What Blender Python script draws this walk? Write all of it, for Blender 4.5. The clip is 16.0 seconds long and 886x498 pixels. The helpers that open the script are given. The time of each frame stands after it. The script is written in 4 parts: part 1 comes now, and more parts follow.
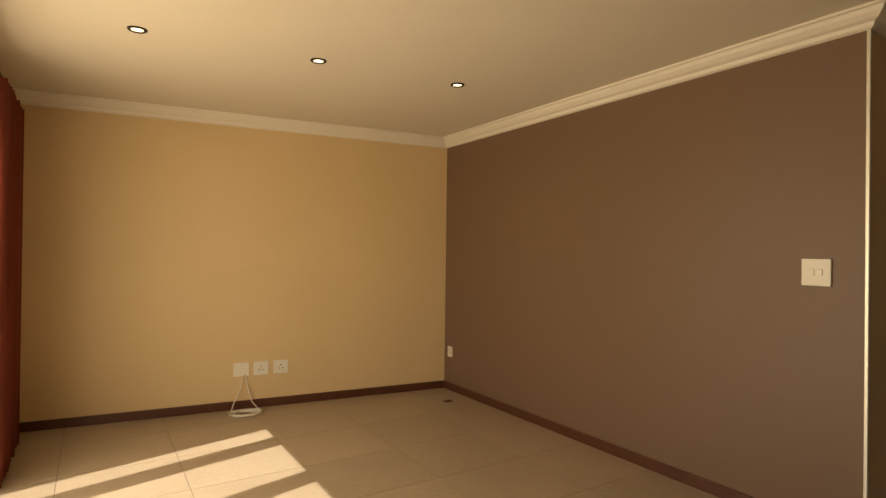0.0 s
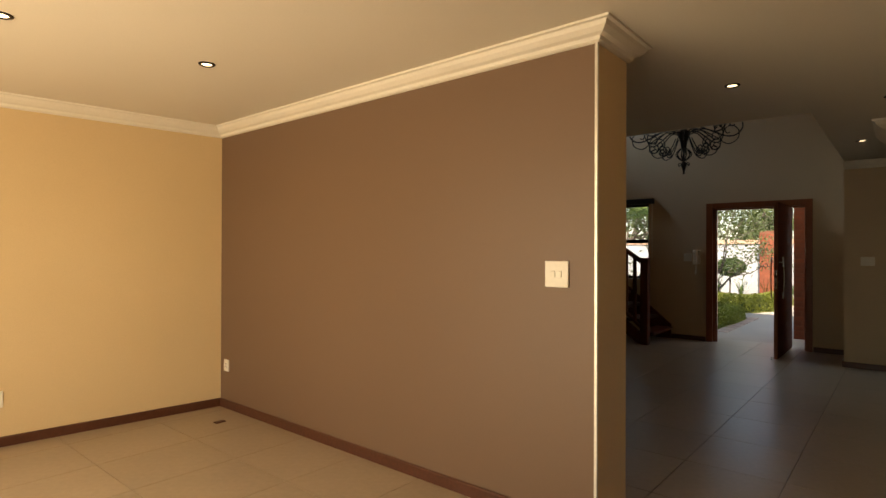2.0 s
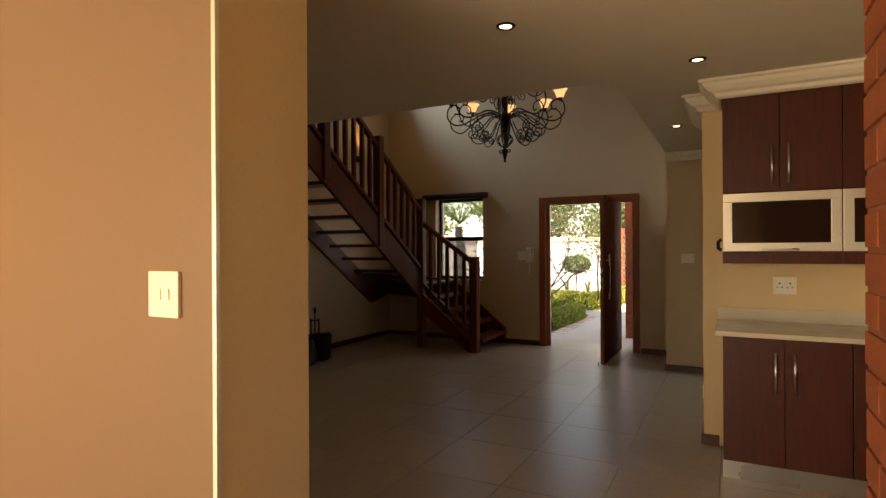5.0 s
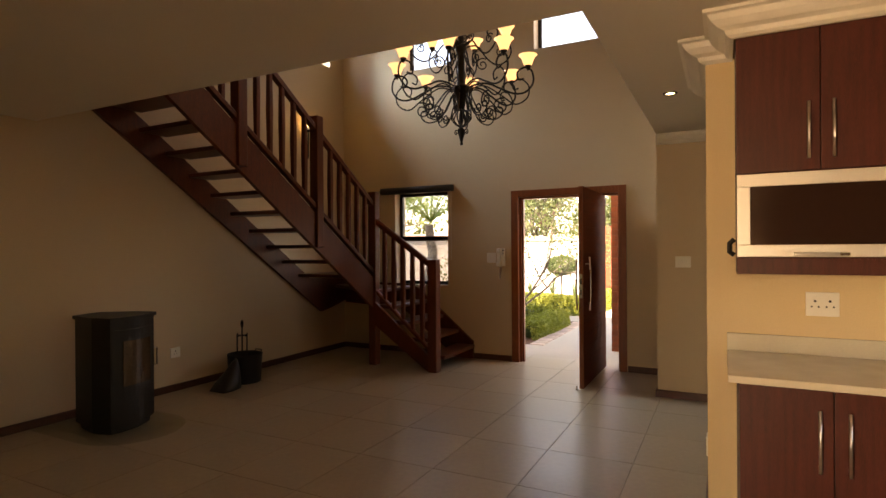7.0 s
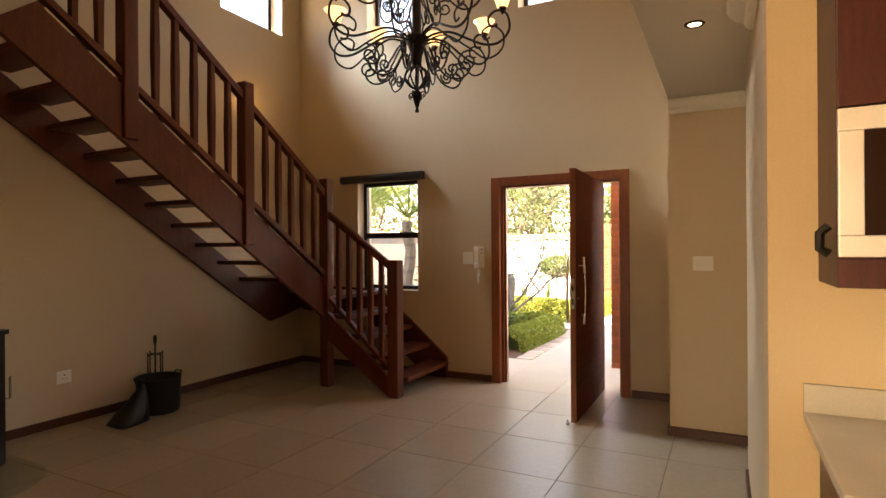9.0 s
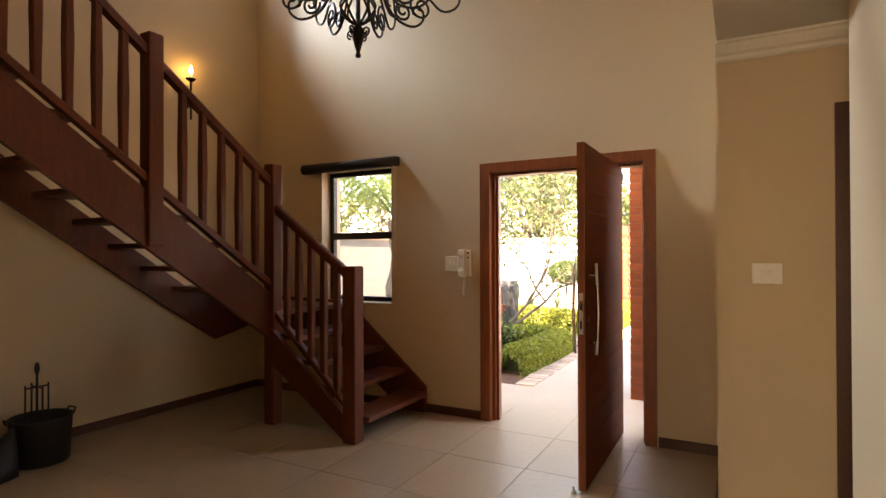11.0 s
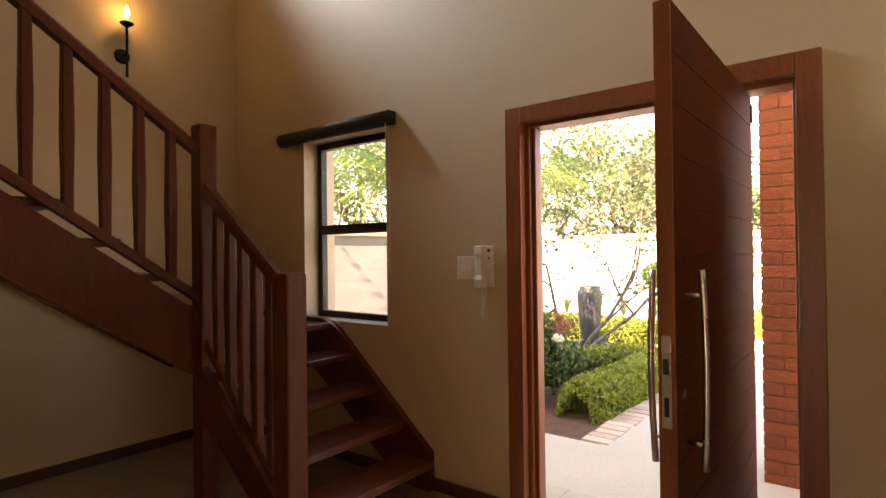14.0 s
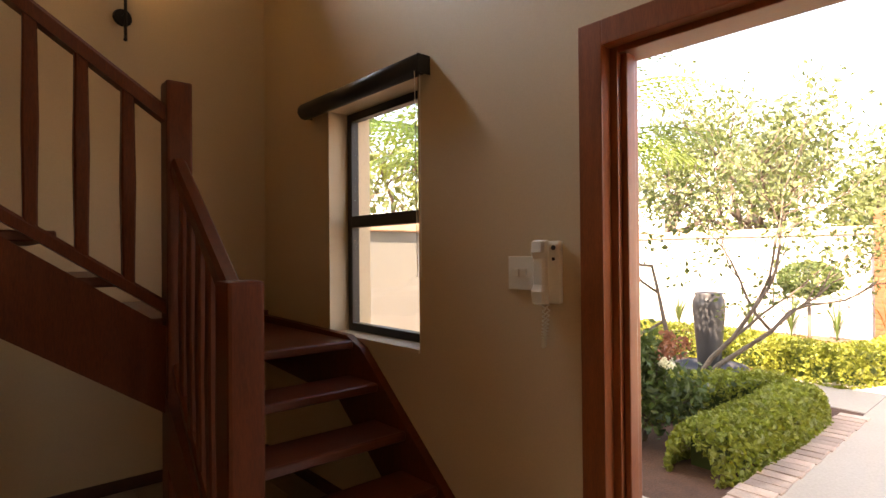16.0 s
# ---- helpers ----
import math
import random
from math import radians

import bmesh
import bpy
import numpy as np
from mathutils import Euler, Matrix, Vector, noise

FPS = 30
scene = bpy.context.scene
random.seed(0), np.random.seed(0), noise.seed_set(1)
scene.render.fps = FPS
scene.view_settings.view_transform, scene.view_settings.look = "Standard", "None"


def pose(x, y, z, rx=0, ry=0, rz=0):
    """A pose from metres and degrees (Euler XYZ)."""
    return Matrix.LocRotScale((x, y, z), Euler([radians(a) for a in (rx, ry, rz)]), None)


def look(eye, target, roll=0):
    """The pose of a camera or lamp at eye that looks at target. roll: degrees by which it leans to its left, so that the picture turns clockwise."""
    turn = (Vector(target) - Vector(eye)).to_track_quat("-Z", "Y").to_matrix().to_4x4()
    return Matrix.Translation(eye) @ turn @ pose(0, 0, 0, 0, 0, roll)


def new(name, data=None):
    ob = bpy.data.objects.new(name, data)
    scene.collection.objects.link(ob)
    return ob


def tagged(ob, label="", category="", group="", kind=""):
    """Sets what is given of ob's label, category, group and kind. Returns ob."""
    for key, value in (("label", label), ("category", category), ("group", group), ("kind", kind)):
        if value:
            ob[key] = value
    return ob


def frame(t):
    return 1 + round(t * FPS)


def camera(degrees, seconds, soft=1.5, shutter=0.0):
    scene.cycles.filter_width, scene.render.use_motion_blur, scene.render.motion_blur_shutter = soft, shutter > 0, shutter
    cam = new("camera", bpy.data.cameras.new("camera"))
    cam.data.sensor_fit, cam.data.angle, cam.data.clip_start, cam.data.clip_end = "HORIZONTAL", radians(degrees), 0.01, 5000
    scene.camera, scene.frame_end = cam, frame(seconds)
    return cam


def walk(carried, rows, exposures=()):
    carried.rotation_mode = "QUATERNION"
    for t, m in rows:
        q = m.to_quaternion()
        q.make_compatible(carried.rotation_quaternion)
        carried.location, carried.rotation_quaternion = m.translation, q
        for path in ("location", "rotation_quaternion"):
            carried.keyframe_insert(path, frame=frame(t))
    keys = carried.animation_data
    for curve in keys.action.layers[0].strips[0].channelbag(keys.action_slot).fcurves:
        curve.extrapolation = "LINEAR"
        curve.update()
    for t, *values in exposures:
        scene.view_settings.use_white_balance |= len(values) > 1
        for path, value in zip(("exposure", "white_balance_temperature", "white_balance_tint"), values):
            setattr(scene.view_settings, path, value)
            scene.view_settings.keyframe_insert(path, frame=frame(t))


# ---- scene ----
cam = camera(77.6, 16.0)
PATH = [
    (0, (-0.178, 0.250, 1.354), (0.894, 1.938, 1.365), 0.7),
    (0.5, (-0.123, 0.259, 1.361), (1.052, 1.878, 1.373), 0.6),
    (1, (0.023, 0.240, 1.386), (1.303, 1.777, 1.395), 0.5),
    (1.5, (0.140, 0.221, 1.388), (1.535, 1.655, 1.398), 0.4),
    (2, (0.308, 0.192, 1.392), (1.838, 1.481, 1.399), 0.2),
    (2.5, (0.503, 0.177, 1.396), (2.121, 1.352, 1.403), 0.1),
    (3, (0.710, 0.146, 1.394), (2.398, 1.219, 1.398), 0.1),
    (3.5, (0.963, 0.094, 1.411), (2.691, 1.100, 1.413), 0.2),
    (4, (1.232, 0.092, 1.396), (2.981, 1.061, 1.400), 0.0),
    (6.5, (2.654, 0.168, 1.421), (4.434, 1.080, 1.418), -0.4),
    (7, (2.961, 0.209, 1.426), (4.743, 1.118, 1.424), -0.4),
    (7.5, (3.233, 0.251, 1.418), (5.015, 1.160, 1.411), -0.3),
    (8, (3.524, 0.311, 1.424), (5.309, 1.213, 1.418), -0.3),
    (8.5, (3.823, 0.346, 1.419), (5.606, 1.252, 1.415), -0.4),
    (9, (4.128, 0.413, 1.407), (5.910, 1.322, 1.405), -0.4),
    (9.5, (4.414, 0.488, 1.424), (6.193, 1.401, 1.419), -0.5),
    (10, (4.729, 0.546, 1.421), (6.507, 1.461, 1.419), -0.4),
    (12.5, (6.127, 0.866, 1.365), (7.836, 1.905, 1.393), -0.4),
    (13, (6.435, 0.915, 1.373), (8.119, 1.993, 1.396), -0.6),
    (13.5, (6.703, 0.967, 1.386), (8.340, 2.117, 1.406), -0.6),
    (14, (7.006, 1.051, 1.381), (8.578, 2.287, 1.399), -0.7),
    (14.5, (7.242, 1.122, 1.383), (8.774, 2.408, 1.397), -0.6),
    (15, (7.501, 1.205, 1.392), (8.957, 2.576, 1.403), -0.9),
    (15.5, (7.709, 1.303, 1.378), (9.082, 2.757, 1.389), -0.8),
    (16, (7.920, 1.491, 1.380), (9.240, 2.993, 1.395), -0.5),
]
EXPOSURES = [(0, 0.45, 7200, 11), (1.5, 0.95, 7300, 11), (3.5, 1.6, 7400, 12), (4.2, 1.85, 7600, 13), (6.5, 2.65, 9500, 23), (7.5, 2.98, 9500, 23), (9, 3.42, 9100, 22), (12.5, 3.42, 8900, 22), (16, 3.05, 9200, 24)]
walk(cam, [(t, look(eye, target, roll)) for t, eye, target, roll in PATH], EXPOSURES)

# ---- light ----
SUN_DIR = Vector((1.0, 0.26, -1.12)).normalized()
world = bpy.data.worlds.new("world")
scene.world = world
world.use_nodes = True
wn = world.node_tree
sky = wn.nodes.new("ShaderNodeTexSky")
sky.sky_type = 'NISHITA'
sky.sun_disc = False
sky.sun_elevation = math.asin(-SUN_DIR.z)
sky.sun_rotation = math.atan2(-SUN_DIR.x, -SUN_DIR.y)
wn.links.new(sky.outputs[0], wn.nodes["Background"].inputs[0])
wn.nodes["Background"].inputs[1].default_value = 0.13
sun = new("sun", bpy.data.lights.new("sun", 'SUN'))
sun.data.energy, sun.data.angle, sun.data.color = 5.0, radians(0.5), (1.0, 0.95, 0.88)
sun.matrix_world = look((-20, -5, 25), Vector((-20, -5, 25)) + SUN_DIR)


def window_light(name, at, to, sx, sy, watts, col=(1, 1, 1)):
    li = bpy.data.lights.new(name, 'AREA')
    li.shape, li.size, li.size_y, li.energy, li.color = 'RECTANGLE', sx, sy, watts, col
    o = new(name, li)
    o.matrix_world = look(at, to)
    return o


window_light("sky_light_west", (-0.77, 2.75, 1.05), (2, 2.75, 0.9), 2.6, 2.0, 40, (1.0, 0.81, 0.52))
# Weak fill for south-facing surfaces, set in an assumed kitchen window
window_light("south_fill_light", (4.6, -3.25, 1.55), (4.6, 0, 1.2), 1.9, 1.0, 0.5, (1.0, 0.84, 0.58))
window_light("sky_light_high", (8.85, 6.8, 5.4), (9.35, 4.2, 3.9), 1.2, 1.2, 135, (0.52, 0.74, 1.0))
window_light("sky_light_east", (9.68, 1.9, 4.3), (7, 2.1, 3.0), 0.7, 0.7, 0.5, (0.95, 0.97, 1.0))
window_light("sky_light_east", (9.68, 3.8, 4.3), (7, 3.6, 3.0), 0.7, 0.7, 0.5, (0.95, 0.97, 1.0))
# Fill lamp added out of view above the lintel, boosting daylight through the door
window_light("door_fill_light", (10.0, 1.9, 2.5), (8.0, 2.0, 0.77), 1.7, 0.5, 5.5, (0.88, 0.94, 1.0))

# ---- materials ----


def mat(name, col, rough=0.6, metal=0.0, var=0.12, scale=3.0, fine=60.0, bump=0.08, rand=0.0, spec=0.5,
        stretch=(1, 1, 1), island=False):
    m = bpy.data.materials.new(name)
    m.use_nodes = True
    nt = m.node_tree
    L = nt.links.new
    b = nt.nodes["Principled BSDF"]
    tc = nt.nodes.new("ShaderNodeTexCoord")
    mp = nt.nodes.new("ShaderNodeMapping")
    mp.inputs["Scale"].default_value = stretch
    L(tc.outputs["Object"], mp.inputs[0])
    n1 = nt.nodes.new("ShaderNodeTexNoise")
    n1.inputs["Scale"].default_value = scale
    n1.inputs["Detail"].default_value = 4
    n2 = nt.nodes.new("ShaderNodeTexNoise")
    n2.inputs["Scale"].default_value = fine
    n2.inputs["Detail"].default_value = 3
    L(mp.outputs[0], n1.inputs[0])
    L(mp.outputs[0], n2.inputs[0])
    mx = nt.nodes.new("ShaderNodeMath")
    mx.operation = 'ADD'
    L(n1.outputs[0], mx.inputs[0])
    L(n2.outputs[0], mx.inputs[1])
    mr = nt.nodes.new("ShaderNodeMapRange")
    mr.inputs[1].default_value, mr.inputs[2].default_value = 0.6, 1.4
    mr.inputs[3].default_value, mr.inputs[4].default_value = 1 - var, 1 + var
    L(mx.outputs[0], mr.inputs[0])
    val = mr.outputs[0]
    if rand:
        src = nt.nodes.new("ShaderNodeNewGeometry").outputs["Random Per Island"] if island else nt.nodes.new("ShaderNodeObjectInfo").outputs["Random"]
        r2 = nt.nodes.new("ShaderNodeMapRange")
        r2.inputs[3].default_value, r2.inputs[4].default_value = 1 - rand, 1 + rand
        L(src, r2.inputs[0])
        mu = nt.nodes.new("ShaderNodeMath")
        mu.operation = 'MULTIPLY'
        L(val, mu.inputs[0])
        L(r2.outputs[0], mu.inputs[1])
        val = mu.outputs[0]
    vm = nt.nodes.new("ShaderNodeVectorMath")
    vm.operation = 'SCALE'
    vm.inputs[0].default_value = col
    L(val, vm.inputs["Scale"])
    L(vm.outputs[0], b.inputs["Base Color"])
    b.inputs["Metallic"].default_value = metal
    b.inputs["Specular IOR Level"].default_value = spec
    rr = nt.nodes.new("ShaderNodeMapRange")
    rr.inputs[3].default_value, rr.inputs[4].default_value = max(0.02, rough - 0.08), min(1, rough + 0.08)
    L(n1.outputs[0], rr.inputs[0])
    L(rr.outputs[0], b.inputs["Roughness"])
    if bump:
        bp = nt.nodes.new("ShaderNodeBump")
        bp.inputs["Strength"].default_value = bump
        bp.inputs["Distance"].default_value = 0.01
        L(n2.outputs[0], bp.inputs["Height"])
        L(bp.outputs[0], b.inputs["Normal"])
    return m


def glow(name, col, strength, base=(0.8, 0.7, 0.5)):
    m = mat(name, base, 0.4, var=0.05)
    b = m.node_tree.nodes["Principled BSDF"]
    b.inputs["Emission Color"].default_value = (*col, 1)
    b.inputs["Emission Strength"].default_value = strength
    return m


def glass(name, col=(1, 1, 1), rough=0.0):
    m = bpy.data.materials.new(name)
    m.use_nodes = True
    nt = m.node_tree
    nt.nodes.remove(nt.nodes["Principled BSDF"])
    tr = nt.nodes.new("ShaderNodeBsdfTransparent")
    tr.inputs[0].default_value = (*col, 1)
    gl = nt.nodes.new("ShaderNodeBsdfGlossy")
    gl.inputs["Roughness"].default_value = rough
    mx = nt.nodes.new("ShaderNodeMixShader")
    mx.inputs[0].default_value = 0.06
    nt.links.new(tr.outputs[0], mx.inputs[1])
    nt.links.new(gl.outputs[0], mx.inputs[2])
    nt.links.new(mx.outputs[0], nt.nodes["Material Output"].inputs[0])
    return m


def foliage(name, col, rand=0.45):
    m = mat(name, col, 0.5, var=0.2, scale=8, rand=rand, island=True, bump=0)
    b = m.node_tree.nodes["Principled BSDF"]
    b.inputs["Transmission Weight"].default_value = 0.0
    b.inputs["Subsurface Weight"].default_value = 0.0
    nt = m.node_tree
    tl = nt.nodes.new("ShaderNodeBsdfTranslucent")
    tl.inputs[0].default_value = (col[0] * 1.7, col[1] * 1.7, col[2] * 1.1, 1)
    mx = nt.nodes.new("ShaderNodeMixShader")
    mx.inputs[0].default_value = 0.35
    nt.links.new(b.outputs[0], mx.inputs[1])
    nt.links.new(tl.outputs[0], mx.inputs[2])
    nt.links.new(mx.outputs[0], nt.nodes["Material Output"].inputs[0])
    return m


M_CREAM = mat("cream_wall_paint", (0.68, 0.51, 0.285), 0.55, var=0.05, scale=1.2, fine=140, bump=0.05)
M_HALL = mat("beige_wall_paint", (0.60, 0.465, 0.30), 0.55, var=0.05, scale=1.2, fine=140, bump=0.05)
M_TAUPE = mat("taupe_wall_paint", (0.172, 0.104, 0.063), 0.5, var=0.04, scale=1.0, fine=160, bump=0.05)
M_CEIL = mat("ceiling_paint", (0.72, 0.66, 0.55), 0.7, var=0.03, scale=1.0, fine=120, bump=0.03)
M_PLASTER = mat("white_cornice", (0.80, 0.75, 0.64), 0.55, var=0.04, scale=4, bump=0.03)
M_TILE = mat("porcelain_floor_tile", (0.41, 0.325, 0.225), 0.33, var=0.10, scale=2.5, fine=25, bump=0.02, rand=0.05)
M_GROUT = mat("tile_grout", (0.25, 0.20, 0.15), 0.9, var=0.15)
M_WOOD = mat("mahogany_wood", (0.115, 0.025, 0.0065), 0.42, spec=0.3, var=0.35, scale=4, fine=30, bump=0.05, stretch=(6, 6, 1))
M_WOODH = mat("mahogany_tread", (0.12, 0.030, 0.012), 0.32, var=0.35, scale=4, fine=30, bump=0.04, stretch=(2, 8, 4))
M_FRAME = mat("meranti_frame_wood", (0.25, 0.068, 0.021), 0.35, var=0.3, scale=4, fine=40, bump=0.05, stretch=(8, 8, 1))
M_DOOR = mat("dark_meranti_door", (0.14, 0.030, 0.009), 0.66, spec=0.08, var=0.35, scale=3, fine=40, bump=0.05, stretch=(1, 6, 8))
M_BASE = mat("brown_skirting_wood", (0.085, 0.028, 0.014), 0.4, var=0.25, scale=5, fine=40, bump=0.05)
M_CAB = mat("wenge_cabinet_wood", (0.070, 0.014, 0.008), 0.42, spec=0.32, var=0.4, scale=5, fine=50, bump=0.06, stretch=(10, 10, 0.8))
M_STEEL = mat("brushed_steel", (0.62, 0.60, 0.56), 0.28, 1.0, var=0.06, fine=200, bump=0.02)
M_ALU = mat("satin_aluminium", (0.75, 0.72, 0.64), 0.4, 0.6, var=0.05, fine=200, bump=0.02)
M_DGLASS = mat("smoked_glass", (0.03, 0.014, 0.010), 0.12, var=0.05, bump=0)
M_STONE = mat("pale_stone_worktop", (0.62, 0.56, 0.43), 0.22, var=0.08, scale=6, fine=220, bump=0.01)
M_IRON = mat("black_wrought_iron", (0.022, 0.017, 0.013), 0.5, 0.6, var=0.3, fine=120, bump=0.15)
M_STOVE = mat("black_cast_iron", (0.012, 0.010, 0.009), 0.5, 0.2, var=0.2, fine=160, bump=0.08)
M_SGLASS = mat("stove_window_glass", (0.10, 0.065, 0.04), 0.22, var=0.2, scale=6, bump=0)
M_PLASTIC = mat("white_plastic", (0.78, 0.74, 0.64), 0.35, var=0.03, bump=0)
M_DARK = mat("dark_hole", (0.02, 0.018, 0.015), 0.7, bump=0)
M_BLACK = mat("black_blind", (0.016, 0.015, 0.017), 0.5, var=0.15, bump=0.05)
M_BRONZE = mat("bronze_aluminium", (0.022, 0.018, 0.015), 0.4, 0.3, var=0.1, bump=0.02)
M_BRICK = mat("red_face_brick", (0.22, 0.055, 0.02), 0.8, var=0.2, scale=12, fine=90, bump=0.4, rand=0.16)
M_MORTAR = mat("brick_mortar", (0.20, 0.07, 0.035), 0.9, var=0.2, fine=120, bump=0.3)
M_CURT = mat("rust_curtain_cloth", (0.20, 0.03, 0.010), 0.85, var=0.15, fine=300, bump=0.15)
M_PAVE = mat("concrete_paving", (0.50, 0.42, 0.325), 0.8, var=0.12, scale=1.5, fine=60, bump=0.15)
M_PAVER = mat("clay_paver", (0.55, 0.40, 0.30), 0.85, var=0.2, scale=9, fine=80, bump=0.3, rand=0.2)
M_SOIL = mat("garden_soil", (0.12, 0.055, 0.03), 0.95, var=0.4, scale=9, fine=70, bump=0.8)
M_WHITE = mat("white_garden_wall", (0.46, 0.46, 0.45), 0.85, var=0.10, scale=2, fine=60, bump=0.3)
# Pale side wall lying in shade: the shade is put into this dark colour
M_SHADEWALL = mat("shade_toned_plaster_wall", (0.23, 0.215, 0.185), 0.85, var=0.12, scale=1.5, fine=50, bump=0.25, stretch=(1, 1, 3))
M_URN = mat("grey_glazed_clay", (0.035, 0.035, 0.037), 0.45, var=0.2, scale=5, fine=60, bump=0.1)
M_COPING = mat("wall_coping", (0.62, 0.40, 0.26), 0.8, var=0.15, scale=5, bump=0.2)
M_HEDGE = foliage("hedge_leaf", (0.215, 0.235, 0.04))
M_LEAF = foliage("tree_leaf", (0.095, 0.12, 0.042))
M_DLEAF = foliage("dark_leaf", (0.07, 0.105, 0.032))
M_FERN = foliage("fern_frond", (0.15, 0.20, 0.045))
M_RED = foliage("russet_flower", (0.26, 0.10, 0.06))
M_PETAL = foliage("white_petal", (0.75, 0.73, 0.66), 0.1)
M_BARK = mat("grey_bark", (0.13, 0.10, 0.075), 0.9, var=0.35, scale=8, fine=50, bump=0.6)
M_CLEAR = glass("window_glass")
M_HEARTH = glass("hearth_glass", (0.93, 0.95, 0.94))
M_SHADE = glow("lit_amber_glass", (1.0, 0.55, 0.24), 0.28)
M_LAMP = glow("downlight_bulb", (1.0, 0.80, 0.48), 2.2)
M_FLAME = glow("candle_bulb", (1.0, 0.66, 0.24), 4)
M_FARTREE = foliage("far_leaf", (0.105, 0.13, 0.058))

# brick coursing on the painted garden wall
_nt = M_WHITE.node_tree
_bk = _nt.nodes.new("ShaderNodeTexBrick")
_bk.inputs["Scale"].default_value = 1.0
_bk.inputs["Brick Width"].default_value, _bk.inputs["Row Height"].default_value, _bk.inputs["Mortar Size"].default_value = 0.23, 0.0765, 0.006
_mp = _nt.nodes.new("ShaderNodeMapping")
_mp.inputs["Rotation"].default_value = (radians(90), 0, radians(90))
_tc = _nt.nodes.new("ShaderNodeTexCoord")
_sp = _nt.nodes.new("ShaderNodeSeparateXYZ")
_cb = _nt.nodes.new("ShaderNodeCombineXYZ")
_ad = _nt.nodes.new("ShaderNodeMath")
_nt.links.new(_tc.outputs["Object"], _sp.inputs[0])
_nt.links.new(_sp.outputs[0], _ad.inputs[0])
_nt.links.new(_sp.outputs[1], _ad.inputs[1])
_nt.links.new(_ad.outputs[0], _cb.inputs[0])
_nt.links.new(_sp.outputs[2], _cb.inputs[1])
_nt.links.new(_cb.outputs[0], _bk.inputs[0])
_bp = _nt.nodes.new("ShaderNodeBump")
_bp.inputs["Strength"].default_value, _bp.inputs["Distance"].default_value = 0.7, 0.012
_bp.invert = True
_nt.links.new(_bk.outputs["Fac"], _bp.inputs["Height"])
_nt.links.new(_bp.outputs[0], _nt.nodes["Principled BSDF"].inputs["Normal"])

# ---- mesh helpers ----


def part(name, bm, material, parent=None, label="", smooth=False, data=None):
    if data is None:
        data = bpy.data.meshes.new(name)
        bmesh.ops.recalc_face_normals(bm, faces=bm.faces)
        bm.to_mesh(data)
        bm.free()
        data.materials.append(material)
        if smooth:
            data.shade_smooth()
    o = new(name, data)
    if parent is not None:
        o.parent = parent
    if label:
        tagged(o, label)
    return o


def empty(name, at, label, category, group="", kind=""):
    o = new(name)
    o.location = at
    o.empty_display_size = 0.05
    return tagged(o, label, category, group, kind)


def box(bm, x0, x1, y0, y1, z0, z1, bevel=0.0):
    r = bmesh.ops.create_cube(bm, size=1.0, matrix=Matrix.Translation(((x0 + x1) / 2, (y0 + y1) / 2, (z0 + z1) / 2)) @ Matrix.Diagonal((abs(x1 - x0), abs(y1 - y0), abs(z1 - z0), 1)))
    if bevel:
        vs = set(r["verts"])
        es = [e for e in bm.edges if e.verts[0] in vs and e.verts[1] in vs]
        bmesh.ops.bevel(bm, geom=es, offset=bevel, segments=2, affect='EDGES', profile=0.6)
    return bm


def mbox(x0, x1, y0, y1, z0, z1, bevel=0.0):
    return box(bmesh.new(), x0, x1, y0, y1, z0, z1, bevel)


def tube(bm, pts, r, sides=8, caps=True):
    pts = [Vector(p) for p in pts]
    rs = r if isinstance(r, (list, tuple)) else [r] * len(pts)
    rings = []
    ref = None
    for i, p in enumerate(pts):
        t = (pts[min(i + 1, len(pts) - 1)] - pts[max(i - 1, 0)]).normalized()
        if ref is None:
            ref = t.orthogonal().normalized()
        ref = (ref - t * ref.dot(t)).normalized()
        b = t.cross(ref)
        rings.append([bm.verts.new(p + (ref * math.cos(a) + b * math.sin(a)) * rs[i]) for a in [2 * math.pi * k / sides for k in range(sides)]])
    for a, b in zip(rings, rings[1:]):
        for k in range(sides):
            bm.faces.new((a[k], a[(k + 1) % sides], b[(k + 1) % sides], b[k]))
    if caps:
        bm.faces.new(rings[0][::-1])
        bm.faces.new(rings[-1])
    return bm


def lathe(bm, prof, at=(0, 0, 0), sides=20):
    at = Vector(at)
    rings = []
    for r, z in prof:
        rings.append([bm.verts.new(at + Vector((max(r, 1e-4) * math.cos(a), max(r, 1e-4) * math.sin(a), z))) for a in [2 * math.pi * k / sides for k in range(sides)]])
    for a, b in zip(rings, rings[1:]):
        for k in range(sides):
            bm.faces.new((a[k], a[(k + 1) % sides], b[(k + 1) % sides], b[k]))
    return bm


def prism(bm, poly, z0, z1):
    """Upright prism over a plan polygon."""
    lo = [bm.verts.new((x, y, z0)) for x, y in poly]
    hi = [bm.verts.new((x, y, z1)) for x, y in poly]
    n = len(poly)
    bm.faces.new(lo[::-1])
    bm.faces.new(hi)
    for i in range(n):
        bm.faces.new((lo[i], lo[(i + 1) % n], hi[(i + 1) % n], hi[i]))
    return bm


def slab_xz(bm, poly, y0, y1):
    """Prism over a polygon in the x-z plane, from y0 to y1."""
    lo = [bm.verts.new((x, y0, z)) for x, z in poly]
    hi = [bm.verts.new((x, y1, z)) for x, z in poly]
    n = len(poly)
    bm.faces.new(lo)
    bm.faces.new(hi[::-1])
    for i in range(n):
        bm.faces.new((lo[i], hi[i], hi[(i + 1) % n], lo[(i + 1) % n]))
    return bm


